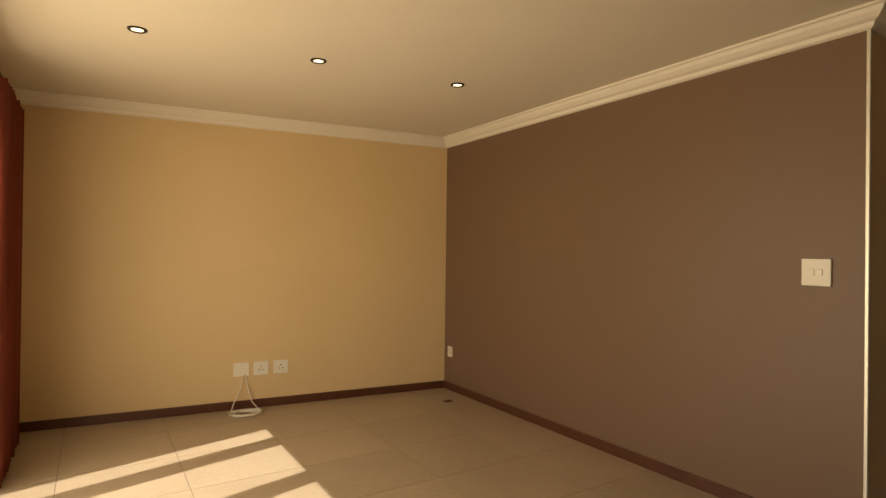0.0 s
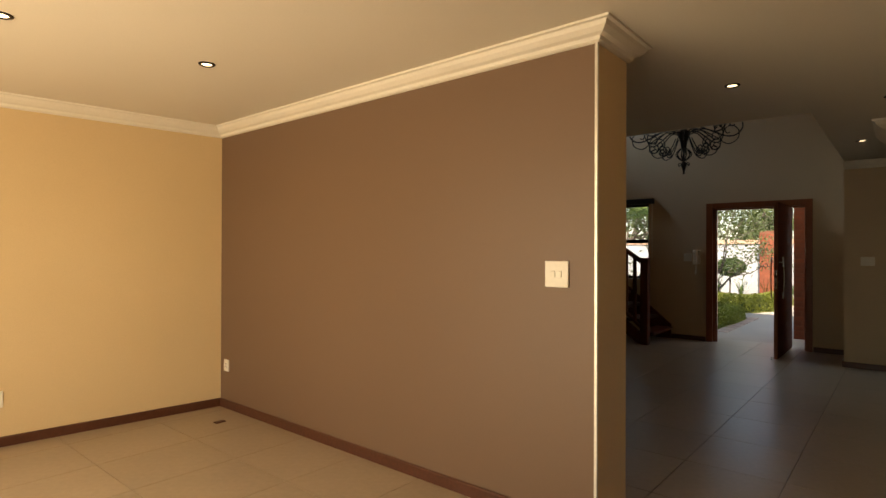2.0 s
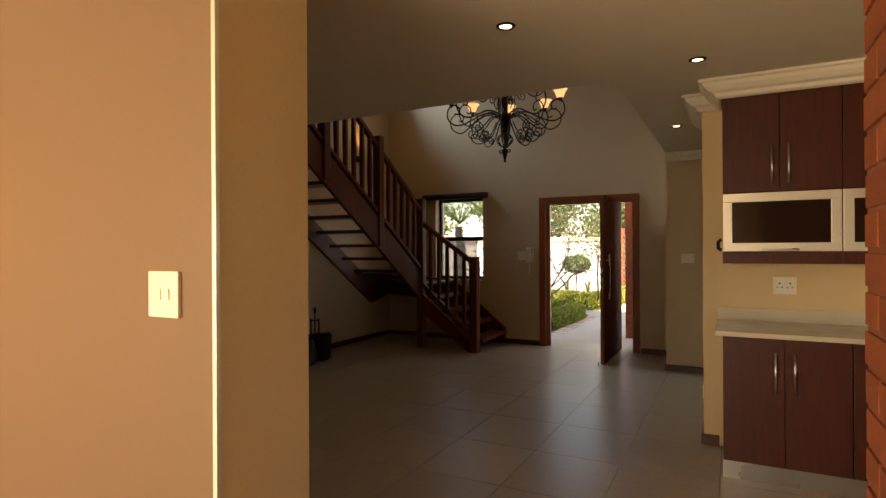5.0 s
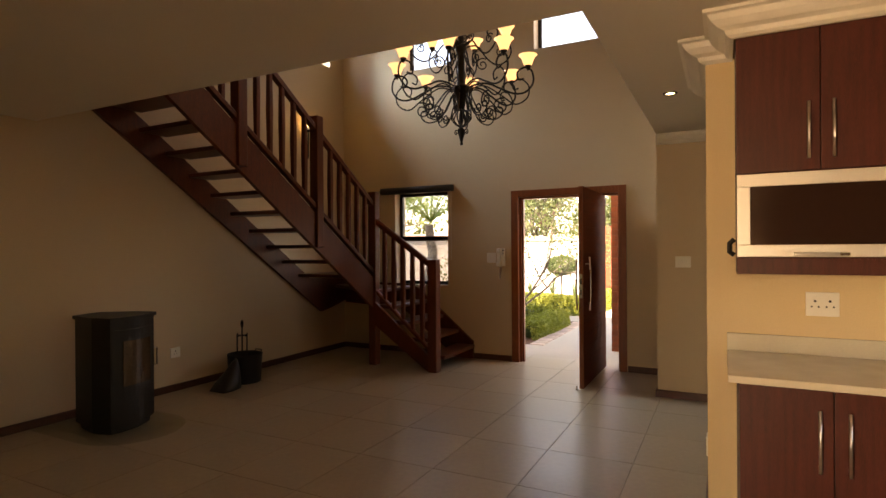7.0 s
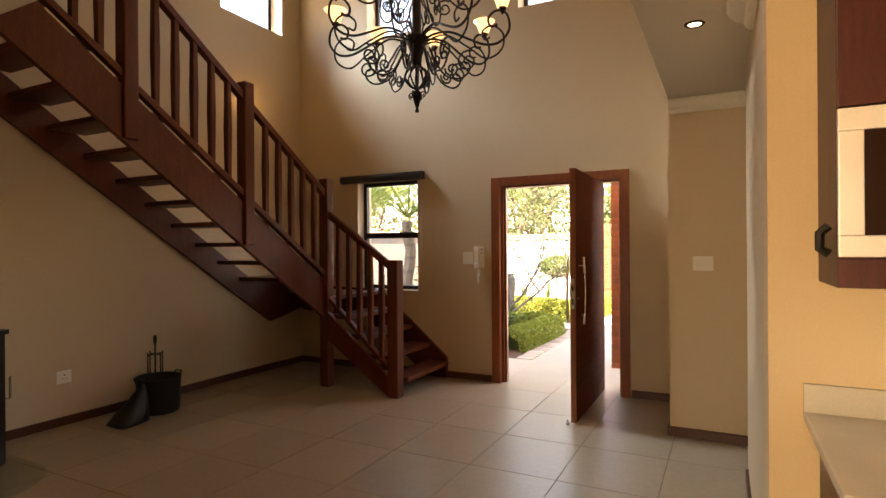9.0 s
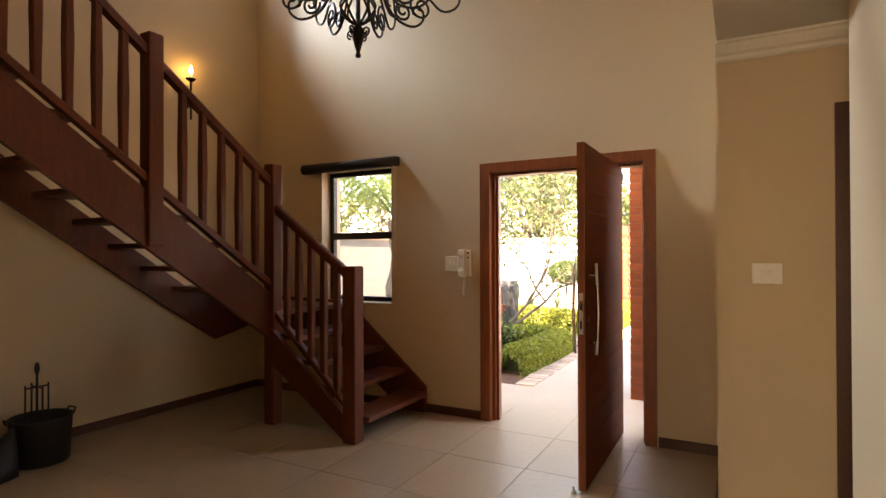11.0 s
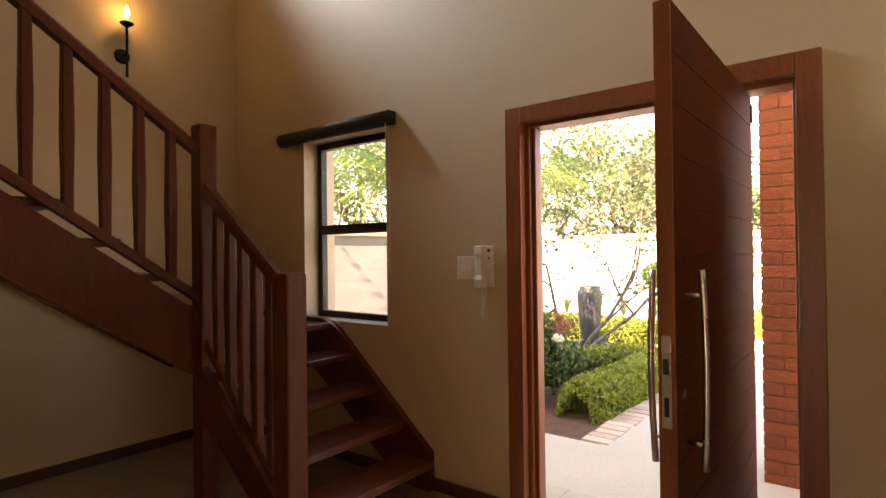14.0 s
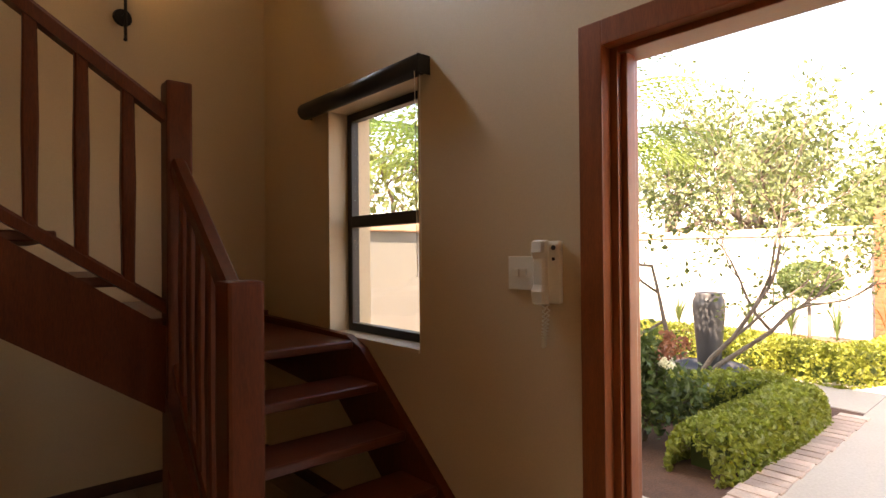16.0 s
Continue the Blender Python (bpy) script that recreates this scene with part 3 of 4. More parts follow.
UW = 0.645
for n, y1 in enumerate((0.158, 0.158 - UW)):
    y0 = y1 - UW
    u = empty("base_cabinet", (0, 0, 0), "dark wenge base cabinet with two doors under the pale worktop", "cabinet", "kitchen base units")
    part("carcass", mbox(5.55, PIERX, y0 + 0.002, y1 - 0.002, 0.11, 0.868), M_CAB, u)
    part("plinth", mbox(5.565, 5.58, y0, y1, 0.0, 0.115), M_STEEL, u, "brushed aluminium plinth")
    m = (y0 + y1) / 2
    for a, b, hy in ((m + 0.002, y1 - 0.003, m + 0.048), (y0 + 0.003, m - 0.002, m - 0.048)):
        d = part("door", mbox(5.528, 5.548, a, b, 0.118, 0.862, 0.002), M_CAB, u)
        grip(d, 5.50, hy, 0.55, 0.79)
    w = empty("wall_cabinet", (0, 0, 0), "dark wenge wall cabinet over an aluminium framed glass flap", "cabinet", "kitchen wall units")
    part("carcass", mbox(5.84, PIERX, y0 + 0.002, y1 - 0.002, 1.30, 2.40), M_CAB, w)
    part("bottom_panel", mbox(5.82, 5.84, y0, y1, 1.30, 1.372, 0.002), M_CAB, w)
    for a, b, hy in ((m + 0.002, y1 - 0.003, m + 0.045), (y0 + 0.003, m - 0.002, m - 0.045)):
        d = part("door", mbox(5.818, 5.838, a, b, 1.757, 2.395, 0.002), M_CAB, w)
        grip(d, 5.79, hy, 1.805, 2.05)
    f = part("flap_frame", mbox(5.816, 5.836, y0 + 0.004, y1 - 0.002, 1.695, 1.752, 0.003), M_ALU, w, "satin aluminium flap frame")
    part("frame_rail", mbox(5.816, 5.836, y0 + 0.004, y1 - 0.002, 1.378, 1.432, 0.003), M_ALU, f)
    part("frame_stile", mbox(5.816, 5.836, y1 - 0.056, y1 - 0.002, 1.432, 1.695, 0.003), M_ALU, f)
    part("frame_stile", mbox(5.816, 5.836, y0 + 0.004, y0 + 0.058, 1.432, 1.695, 0.003), M_ALU, f)
    part("flap_glass", mbox(5.824, 5.832, y0 + 0.05, y1 - 0.05, 1.43, 1.70), M_DGLASS, w, "dark smoked glass flap")
    part("flap_grip", mbox(5.80, 5.818, m - 0.10, m + 0.10, 1.384, 1.398, 0.003), M_STEEL, w, "steel edge grip")
tagged(part("worktop", mbox(5.495, PIERX - 0.02, -1.14, 0.198, 0.87, 0.90, 0.004), M_STONE), "pale polished stone worktop on dark base cabinets", "worktop")
tagged(part("upstand", mbox(PIERX - 0.02, PIERX - 0.001, -1.14, 0.198, 0.872, 0.985, 0.003), M_STONE), "pale stone upstand behind the worktop", "upstand")
bm = bmesh.new()
tube(bm, [(5.90, 0.165, 1.46), (5.90, 0.185, 1.44), (5.90, 0.185, 1.40), (5.90, 0.165, 1.385)], 0.012, 8)
tagged(part("cabinet_hook", bm, M_IRON), "small dark hook on the side of the wall cabinet", "hook").location = (0, 0, 0)

# ---- switches and sockets ----


def plate(name, m, w, h, label, cat, kind="switch", group=""):
    """Wall plate: local x across, z up, face towards -y."""
    o = empty(name, (0, 0, 0), label, cat, group)
    o.matrix_world = m
    part("cover", mbox(-w / 2, w / 2, -0.012, 0, -h / 2, h / 2, 0.003), M_PLASTIC, o)
    if kind == "switch":
        for i in (-1, 1):
            part("rocker", mbox(i * 0.018 - 0.012, i * 0.018 + 0.012, -0.017, -0.011, -0.016, 0.016, 0.003), M_PLASTIC, o)
    elif kind in ("socket", "double"):
        for c in ((0,) if kind == "socket" else (-w * 0.22, w * 0.22)):
            for dx, dz, r in ((0, 0.015, 0.006), (-0.014, -0.012, 0.0045), (0.014, -0.012, 0.0045)):
                bm = bmesh.new()
                tube(bm, [(c + dx, -0.0135, dz), (c + dx, -0.008, dz)], r, 8)
                part("pin_hole", bm, M_DARK, o)
            part("rocker", mbox(c - 0.008, c + 0.008, -0.016, -0.011, 0.026, 0.038, 0.002), M_PLASTIC, o)
    return o


plate("light_switch", pose(WX, 1.543, 1.277, 0, 0, -90), 0.13, 0.132, "square cream light switch on the brown wall", "switch")
plate("wall_socket", pose(WX, 4.79, 0.375, 0, 0, -90), 0.075, 0.10, "small cream socket low on the brown wall", "socket", "socket")
bdir = (BW0 - BW1).normalized()
bang = math.degrees(math.atan2(bdir.y, bdir.x))


def back(x):
    return 4.90 + (2.815 - x) * (5.345 - 4.90) / 3.765


for x, kd, lb in ((0.90, "blank", "white blank cable plate on the cream wall"), (1.06, "socket", "white three-pin socket on the cream wall"), (1.225, "socket", "white three-pin socket on the cream wall")):
    plate("wall_socket", pose(x, back(x), 0.335, 0, 0, bang), 0.125, 0.115, lb, "socket", kd, "sockets on the cream wall")
plate("light_switch", pose(DX, 2.857, 1.303, 0, 0, -90), 0.122, 0.125, "white light switch beside the intercom", "switch")
plate("light_switch", pose(COLX, 0.55, 1.285, 0, 0, -90), 0.135, 0.105, "white light switch by the front door", "switch")
plate("wall_socket", pose(6.70, NY, 0.39, 0, 0, 0), 0.11, 0.1, "beige socket low on the stair wall", "socket", "socket")
plate("wall_socket", pose(6.35, PIERY, 0.33, 0, 0, 180), 0.11, 0.1, "white socket low on the passage wall", "socket", "socket")
plate("wall_socket", pose(PIERX, -0.21, 1.145, 0, 0, -90), 0.135, 0.115, "white double socket above the worktop", "socket", "double")

# loose cables
cb = empty("loose_cable", (0, 0, 0), "thin white cables hanging to the floor in a loose loop", "cable")
for sh in (0, 1):
    yb = back(0.9)
    P = [(0.92 + 0.01 * sh, yb - 0.014, 0.29), (0.89 + 0.06 * sh, yb - 0.03, 0.18), (0.83 + 0.15 * sh, yb - 0.05, 0.06), (0.80 + 0.22 * sh, yb - 0.10, 0.012)]
    for i in range(26):
        a = i * 0.5 + sh * 2
        P.append((0.90 + (0.13 - 0.02 * sh) * math.cos(a) + 0.01 * math.sin(i), yb - 0.19 + (0.09 - 0.02 * sh) * math.sin(a), 0.008 + 0.006 * (i % 5) / 2))
    Q = []
    for i in range(len(P) - 1):
        a, b = Vector(P[i]), Vector(P[i + 1])
        Q += [a, a.lerp(b, 0.5)]
    bm = tube(bmesh.new(), Q, 0.0042, 6)
    part("lead", bm, M_PLASTIC, cb, smooth=True)
bm = mbox(2.52, 2.60, 4.42, 4.47, 0.0, 0.008, 0.003)
tagged(part("wood_scrap", bm, M_BASE), "small dark splinter of wood on the floor by the skirting", "wood scrap")

# intercom
ic = empty("intercom_handset", (DX, 2.722, 1.31), "white wall intercom handset with a coiled cord", "intercom")
part("base", mbox(-0.026, 0, -0.052, 0.05, -0.112, 0.11, 0.008), M_PLASTIC, ic)
bm = bmesh.new()
prev = None
for z, d, w in ((-0.118, 0.046, 0.024), (-0.112, 0.056, 0.029), (-0.07, 0.060, 0.030), (-0.045, 0.050, 0.026), (0.045, 0.050, 0.026), (0.07, 0.060, 0.030), (0.108, 0.056, 0.029), (0.114, 0.046, 0.024)):
    ring = [bm.verts.new((a, 0.022 + b, z)) for a, b in ((-0.024, -w), (-d + 0.008, -w), (-d, -w + 0.008), (-d, w - 0.008), (-d + 0.008, w), (-0.024, w))]
    if prev:
        for k in range(6):
            bm.faces.new((prev[k], prev[(k + 1) % 6], ring[(k + 1) % 6], ring[k]))
    else:
        bm.faces.new(ring)
    prev = ring
bm.faces.new(prev[::-1])
part("handset", bm, M_PLASTIC, ic)
for z, q in ((0.086, 0.009), (0.046, 0.006)):
    part("button", tube(bmesh.new(), [(-0.025, -0.03, z), (-0.030, -0.03, z)], q, 10), M_DARK, ic)
bm = bmesh.new()
pts = []
for i in range(181):
    f = i / 180
    y0, z0 = (0.012 * math.sin(math.pi * f), -0.115 - 0.155 * math.sin(math.pi * f) ** 0.8)
    pts.append((-0.03 + 0.006 * math.cos(i * 1.1), y0 - 0.008 + 0.02 * f + 0.006 * math.sin(i * 1.1), z0))
part("coiled_cord", tube(bm, pts, 0.0024, 5), M_PLASTIC, ic, smooth=True)

# roller blind
rb = empty("roller_blind", (DX, 3.99, 2.225), "rolled-up black roller blind over the window", "blind")
bm = bmesh.new()
tube(bm, [(-0.052, -0.595, 0), (-0.052, 0.50, 0)], 0.047, 18)
part("roll", bm, M_BLACK, rb, smooth=True)
for y in (-0.602, 0.50):
    part("bracket", mbox(-0.075, 0, y, y + 0.006, -0.04, 0.045, 0.002), M_BLACK, rb)
bm = bmesh.new()
tube(bm, [(-0.05, -0.587, -0.03), (-0.05, -0.587, -0.95)], 0.0022, 5)
tube(bm, [(-0.08, -0.587, -0.03), (-0.07, -0.587, -0.95)], 0.0022, 5)
part("pull_chain", bm, M_PLASTIC, rb)

# downlights
for x, y in ((0.0, 3.50), (0.94, 3.42), (1.885, 3.34), (4.29, 1.07), (4.33, 2.45), (4.38, 3.85), (5.26, 0.273), (7.06, 0.534)):
    d = empty("downlight", (x, y, C), "recessed downlight with a dark brass ring, lit", "ceiling light", "recessed downlights")
    part("ring", lathe(bmesh.new(), [(0.030, 0.0), (0.031, -0.006), (0.040, -0.008), (0.047, -0.004), (0.048, 0.0)]), M_IRON, d, smooth=True)
    part("bulb", lathe(bmesh.new(), [(0.0001, -0.003), (0.030, -0.002)]), M_LAMP, d)

# sconce
sc = empty("wall_sconce", (8.65, NY, 2.79), "black iron candle wall light with a glowing bulb", "wall light")
bm = bmesh.new()
tube(bm, [(0, 0, 0), (0, -0.02, 0)], [0.052, 0.045], 18)
part("back_plate", bm, M_IRON, sc)
bm = bmesh.new()
tube(bm, [(0, -0.02, 0), (0.0, -0.075, 0)], 0.008, 8)
tube(bm, [(0, -0.08, -0.14), (0, -0.08, 0.21)], 0.009, 8)
part("stem", bm, M_IRON, sc)
part("finial", lathe(bmesh.new(), [(0, -0.165), (0.012, -0.155), (0.008, -0.14)], (0, -0.08, 0), 10), M_IRON, sc)
part("drip_pan", lathe(bmesh.new(), [(0, 0.19), (0.02, 0.19), (0.045, 0.21), (0.044, 0.215), (0, 0.205)], (0, -0.08, 0)), M_IRON, sc, smooth=True)
part("candle", lathe(bmesh.new(), [(0.012, 0.205), (0.012, 0.25), (0, 0.25)], (0, -0.08, 0), 10), M_PLASTIC, sc)
part("bulb", lathe(bmesh.new(), [(0.008, 0.25), (0.018, 0.275), (0.014, 0.305), (0.003, 0.335)], (0, -0.08, 0), 12), M_FLAME, sc, "flame shaped lit bulb", True)
pl = bpy.data.lights.new("sconce_lamp", 'POINT')
pl.energy, pl.color, pl.shadow_soft_size = 0.10, (1.0, 0.62, 0.22), 0.03
new("sconce_lamp", pl).location = (8.65, NY - 0.16, 3.10)

# ---- chandelier ----
CH = Vector((7.484, 2.321, 2.357))
ch = empty("chandelier", CH, "large black wrought-iron chandelier with scrolled arms and lit amber glass shades", "chandelier")


def smooth_pts(pts, n=5):
    out = []
    P = [Vector(p) for p in pts]
    for i in range(len(P) - 1):
        p0, p1, p2, p3 = P[max(i - 1, 0)], P[i], P[i + 1], P[min(i + 2, len(P) - 1)]
        for j in range(n):
            t = j / n
            out.append(0.5 * ((2 * p1) + (p2 - p0) * t + (2 * p0 - 5 * p1 + 4 * p2 - p3) * t * t + (3 * p1 - p0 - 3 * p2 + p3) * t ** 3))
    out.append(P[-1])
    return out


def spiral(c, r0, r1, a0, turns, n=26):
    return [(c[0] + (r0 + (r1 - r0) * i / n) * math.cos(a0 + turns * 2 * math.pi * i / n), c[1] + (r0 + (r1 - r0) * i / n) * math.sin(a0 + turns * 2 * math.pi * i / n)) for i in range(n + 1)]


def planar(rz, ang, bow=0.0):
    ca, sa = math.cos(ang), math.sin(ang)
    return [(r * ca - bow * math.sin(r * 5) * sa, r * sa + bow * math.sin(r * 5) * ca, z) for r, z in rz]


def flat(pts2, n=4):
    return [(p.x, p.y) for p in smooth_pts([(a, b, 0) for a, b in pts2], n)]


part("stem", lathe(bmesh.new(), [(0, 0), (0.012, 0.004), (0.015, 0.014), (0.009, 0.03), (0.018, 0.06), (0.034, 0.12), (0.028, 0.145), (0.012, 0.16), (0.012, 0.31), (0.03, 0.325), (0.04, 0.40), (0.075, 0.50), (0.085, 0.525), (0.05, 0.54), (0.035, 0.56),
                                (0.032, 0.80), (0.05, 0.86), (0.055, 0.885), (0.025, 0.89), (0.022, 1.3), (0.008, 1.32), (0.008, 1.33)], sides=16), M_IRON, ch, smooth=True)
for i in range(10):
    a = 2 * math.pi * i / 10
    part("basket_rib", tube(bmesh.new(), planar(flat([(0.012, 0.165), (0.05, 0.19), (0.09, 0.245), (0.06, 0.30), (0.015, 0.325)]), a), 0.006, 5), M_IRON, ch, "", True)
bm = bmesh.new()
for i in range(16):
    for s in (-1, 1):
        pts = []
        for j in range(13):
            f = j / 12
            a = 2 * math.pi * i / 16 + s * f * 2.2
            r = 0.03 + 0.09 * math.sin(math.pi * f)
            pts.append((r * math.cos(a), r * math.sin(a), 0.895 + 0.19 * f))
        tube(bm, pts, 0.0035, 4)
part("mesh_ball", bm, M_IRON, ch, "pierced iron ball", True)
for i in range(4):
    part("finial_scroll", tube(bmesh.new(), planar(spiral((0.045, 0.125), 0.024, 0.006, -1.5, 1.3, 18), i * math.pi / 2), 0.005, 5), M_IRON, ch, "", True)
SHADE = [(0.022, 0.0), (0.034, 0.008), (0.045, 0.04), (0.058, 0.075), (0.082, 0.098), (0.079, 0.099), (0.054, 0.078), (0.041, 0.042), (0.028, 0.012)]
CUP = [(0.004, -0.04), (0.010, -0.03), (0.016, -0.02), (0.026, -0.008), (0.030, 0.006), (0.022, 0.008)]


def arm(ang, main, curls, rc, zc, thick):
    bm = bmesh.new()
    tube(bm, planar(flat(main), ang), thick, 6)
    for c in curls:
        tube(bm, planar(c, ang), thick * 0.8, 5)
    a = part("arm", bm, M_IRON, ch, "", True)
    at = (rc * math.cos(ang), rc * math.sin(ang), zc)
    part("cup", lathe(bmesh.new(), CUP, at, 14), M_IRON, a, smooth=True)
    part("shade", lathe(bmesh.new(), SHADE, at, 22), M_SHADE, a, "lit amber glass bell shade", True)


N1, N2 = 8, 6
for i in range(N1):
    a = 2 * math.pi * (i + 0.35) / N1
    main = [(0.05, 0.50), (0.12, 0.54), (0.24, 0.545), (0.36, 0.49), (0.48, 0.44), (0.58, 0.45), (0.645, 0.53), (0.63, 0.635), (0.56, 0.665), (0.505, 0.62), (0.52, 0.56), (0.565, 0.57)]
    low = flat([(0.06, 0.49), (0.20, 0.53), (0.365, 0.43), (0.485, 0.345), (0.59, 0.395), (0.605, 0.50), (0.535, 0.565), (0.465, 0.535), (0.475, 0.475), (0.515, 0.485)])
    c2 = spiral((0.36, 0.335), 0.075, 0.014, 1.2, 1.6)
    c3 = spiral((0.25, 0.29), 0.05, 0.012, 3.0, 1.5)
    c4 = flat([(0.09, 0.45), (0.13, 0.36), (0.20, 0.25), (0.30, 0.22), (0.365, 0.26), (0.37, 0.315), (0.325, 0.33), (0.31, 0.295), (0.335, 0.285)])
    arm(a, main, [low, c2, c3, c4], 0.60, 0.675, 0.0085)
for i in range(N2):
    a = 2 * math.pi * (i + 0.1) / N2
    main = [(0.03, 0.87), (0.08, 0.90), (0.16, 0.90), (0.24, 0.80), (0.33, 0.745), (0.42, 0.78), (0.47, 0.87), (0.44, 0.96), (0.38, 0.97), (0.345, 0.92), (0.37, 0.88)]
    c1 = spiral((0.37, 0.86), 0.045, 0.010, 0.5, 1.4)
    c2 = spiral((0.20, 0.74), 0.06, 0.012, 1.0, 1.5)
    c3 = flat([(0.035, 0.83), (0.07, 0.74), (0.12, 0.66), (0.09, 0.58)])
    arm(a, main, [c1, c2, c3], 0.42, 1.0, 0.0075)
bm = bmesh.new()
for i in range(34):
    z = 1.33 + i * 0.045
    tube(bm, [((0.012 if i % 2 else 0) * math.cos(t), (0 if i % 2 else 0.012) * math.cos(t), z + 0.027 * math.sin(t)) for t in [k * math.pi / 4 for k in range(9)]], 0.003, 4)
part("chain", bm, M_IRON, ch)
part("ceiling_rose", lathe(bmesh.new(), [(0.008, 2.80), (0.05, 2.82), (0.07, 2.843)], sides=16), M_IRON, ch, smooth=True)
cl = bpy.data.lights.new("chandelier_lamp", 'POINT')
cl.energy, cl.color, cl.shadow_soft_size = 0.15, (1.0, 0.68, 0.36), 0.45
new("chandelier_lamp", cl).location = CH + Vector((0, 0, 1.15))

# ---- stove corner ----
hp = bmesh.new()
poly = [(5.36, NY - 0.03), (5.36, 4.45)] + [(5.75 - 0.39 * math.cos(a), 4.45 - 0.40 * math.sin(a)) for a in [math.pi * i / 24 for i in range(1, 24)]] + [(6.14, 4.45), (6.14, NY - 0.03)]
prism(hp, poly, 0.001, 0.011)
bmesh.ops.bevel(hp, geom=[e for e in hp.edges if abs(e.verts[0].co.z - e.verts[1].co.z) < 1e-6], offset=0.002, segments=1, affect='EDGES')
tagged(part("hearth_plate", hp, M_HEARTH), "rounded clear glass hearth plate on the tiles", "hearth plate").visible_shadow = False
sv = empty("wood_stove", (5.71, 4.62, 0.012), "black steel wood-burning stove with a glass door", "stove")
sv.rotation_euler = (0, 0, radians(14))


def rounded(x0, x1, y0, y1, bulge, n=10):
    """Plan outline with a bowed front towards -y."""
    f = [(x0 + (x1 - x0) * i / n, y0 - bulge * math.sin(math.pi * i / n)) for i in range(n + 1)]
    return f + [(x1, y0 + 0.17), (x1 - 0.11, y1), (x0 + 0.11, y1), (x0, y0 + 0.17)]


def bowed(x0, x1, y0, bulge, n=10):
    """Plan outline of a thin bowed plate."""
    f = [(x0 + (x1 - x0) * i / n, y0 - bulge * math.sin(math.pi * i / n)) for i in range(n + 1)]
    return f + [(x, y + 0.016) for x, y in f[::-1]]


part("body", prism(bmesh.new(), rounded(-0.225, 0.225, -0.20, 0.24, 0.055), 0.05, 0.87), M_STOVE, sv)
part("top_plate", prism(bmesh.new(), rounded(-0.24, 0.24, -0.215, 0.25, 0.06), 0.872, 0.90), M_STOVE, sv)
part("foot_plinth", prism(bmesh.new(), rounded(-0.20, 0.20, -0.18, 0.22, 0.045), 0.0, 0.05), M_STOVE, sv)
dr = part("fire_door", prism(bmesh.new(), bowed(-0.215, 0.215, -0.206, 0.058), 0.27, 0.80), M_STOVE, sv)
gp = [(-0.14 + 0.28 * i / 8, -0.21 - 0.058 * math.sin(math.pi * (0.17 + 0.66 * i / 8))) for i in range(9)]
part("glass_pane", prism(bmesh.new(), gp + [(x, y + 0.012) for x, y in gp[::-1]], 0.36, 0.71), M_SGLASS, dr, "sooty stove window")
bm = bmesh.new()
tube(bm, [(0.222, -0.19, 0.46), (0.243, -0.215, 0.46), (0.243, -0.215, 0.60), (0.222, -0.19, 0.60)], 0.007, 8)
part("door_handle", bm, M_STEEL, dr)
part("flue", lathe(bmesh.new(), [(0.07, 0.30), (0.07, 0.45)], (0, 0.16, 0.0), 16), M_STOVE, sv)

bk = empty("log_bucket", (7.29, 4.83, 0), "black metal fireside bucket holding iron fire tools", "bucket")
part("bowl", lathe(bmesh.new(), [(0, 0.004), (0.16, 0.004), (0.166, 0.02), (0.180, 0.29), (0.185, 0.305), (0.181, 0.308), (0.174, 0.29), (0.155, 0.03), (0, 0.03)], sides=28), M_STOVE, bk, smooth=True)
for s in (-1, 1):
    bm = bmesh.new()
    tube(bm, [(s * 0.178, -0.05, 0.28), (s * 0.2, -0.04, 0.32), (s * 0.2, 0.04, 0.32), (s * 0.178, 0.05, 0.28)], 0.006, 6)
    part("handle", bm, M_STOVE, bk)
ft = empty("fire_tool_set", (7.28, 4.86, 0.03), "black iron fire tools hanging on a slim stand", "fire tools")
bm = bmesh.new()
tube(bm, [(0, 0, 0), (0, 0, 0.56)], 0.008, 8)
tube(bm, [(-0.07, 0, 0.47), (0.07, 0, 0.47)], 0.006, 8)
tube(bm, [(0, -0.07, 0.47), (0, 0.07, 0.47)], 0.006, 8)
part("stand", bm, M_IRON, ft)
part("knob", lathe(bmesh.new(), [(0.007, 0.55), (0.014, 0.57), (0.017, 0.60), (0.011, 0.63), (0, 0.64)], sides=12), M_IRON, ft, smooth=True)
for dx, dy, nm in ((-0.07, 0, "poker"), (0.07, 0, "tongs"), (0, -0.07, "shovel"), (0, 0.07, "brush")):
    bm = bmesh.new()
    tube(bm, [(dx, dy, 0.49), (dx, dy, 0.10)], 0.006, 7)
    box(bm, dx - 0.02, dx + 0.02, dy - 0.012, dy + 0.012, 0.06, 0.13, 0.004)
    part(nm, bm, M_IRON, ft)
bm = bmesh.new()
rows = [(0.0, 0.10, 0.02), (0.05, 0.12, 0.10), (0.13, 0.115, 0.17), (0.22, 0.09, 0.27), (0.26, 0.07, 0.30)]
prev = None
for x, w, h in rows:
    ring = [bm.verts.new((x, w * math.cos(a), 0.012 + max(0, h * math.sin(a)))) for a in [math.pi * i / 10 for i in range(11)]]
    if prev:
        for i in range(10):
            bm.faces.new((prev[i], prev[i + 1], ring[i + 1], ring[i]))
        bm.faces.new((prev[0], ring[0], ring[10], prev[10]))
    else:
        bm.faces.new(ring)
    prev = ring
bm.faces.new(prev[::-1])
sct = tagged(part("coal_scuttle", bm, M_STOVE, smooth=True), "black sloping coal scuttle leaning beside the bucket", "coal scuttle")
sct.location = (6.83, 4.74, -0.01)

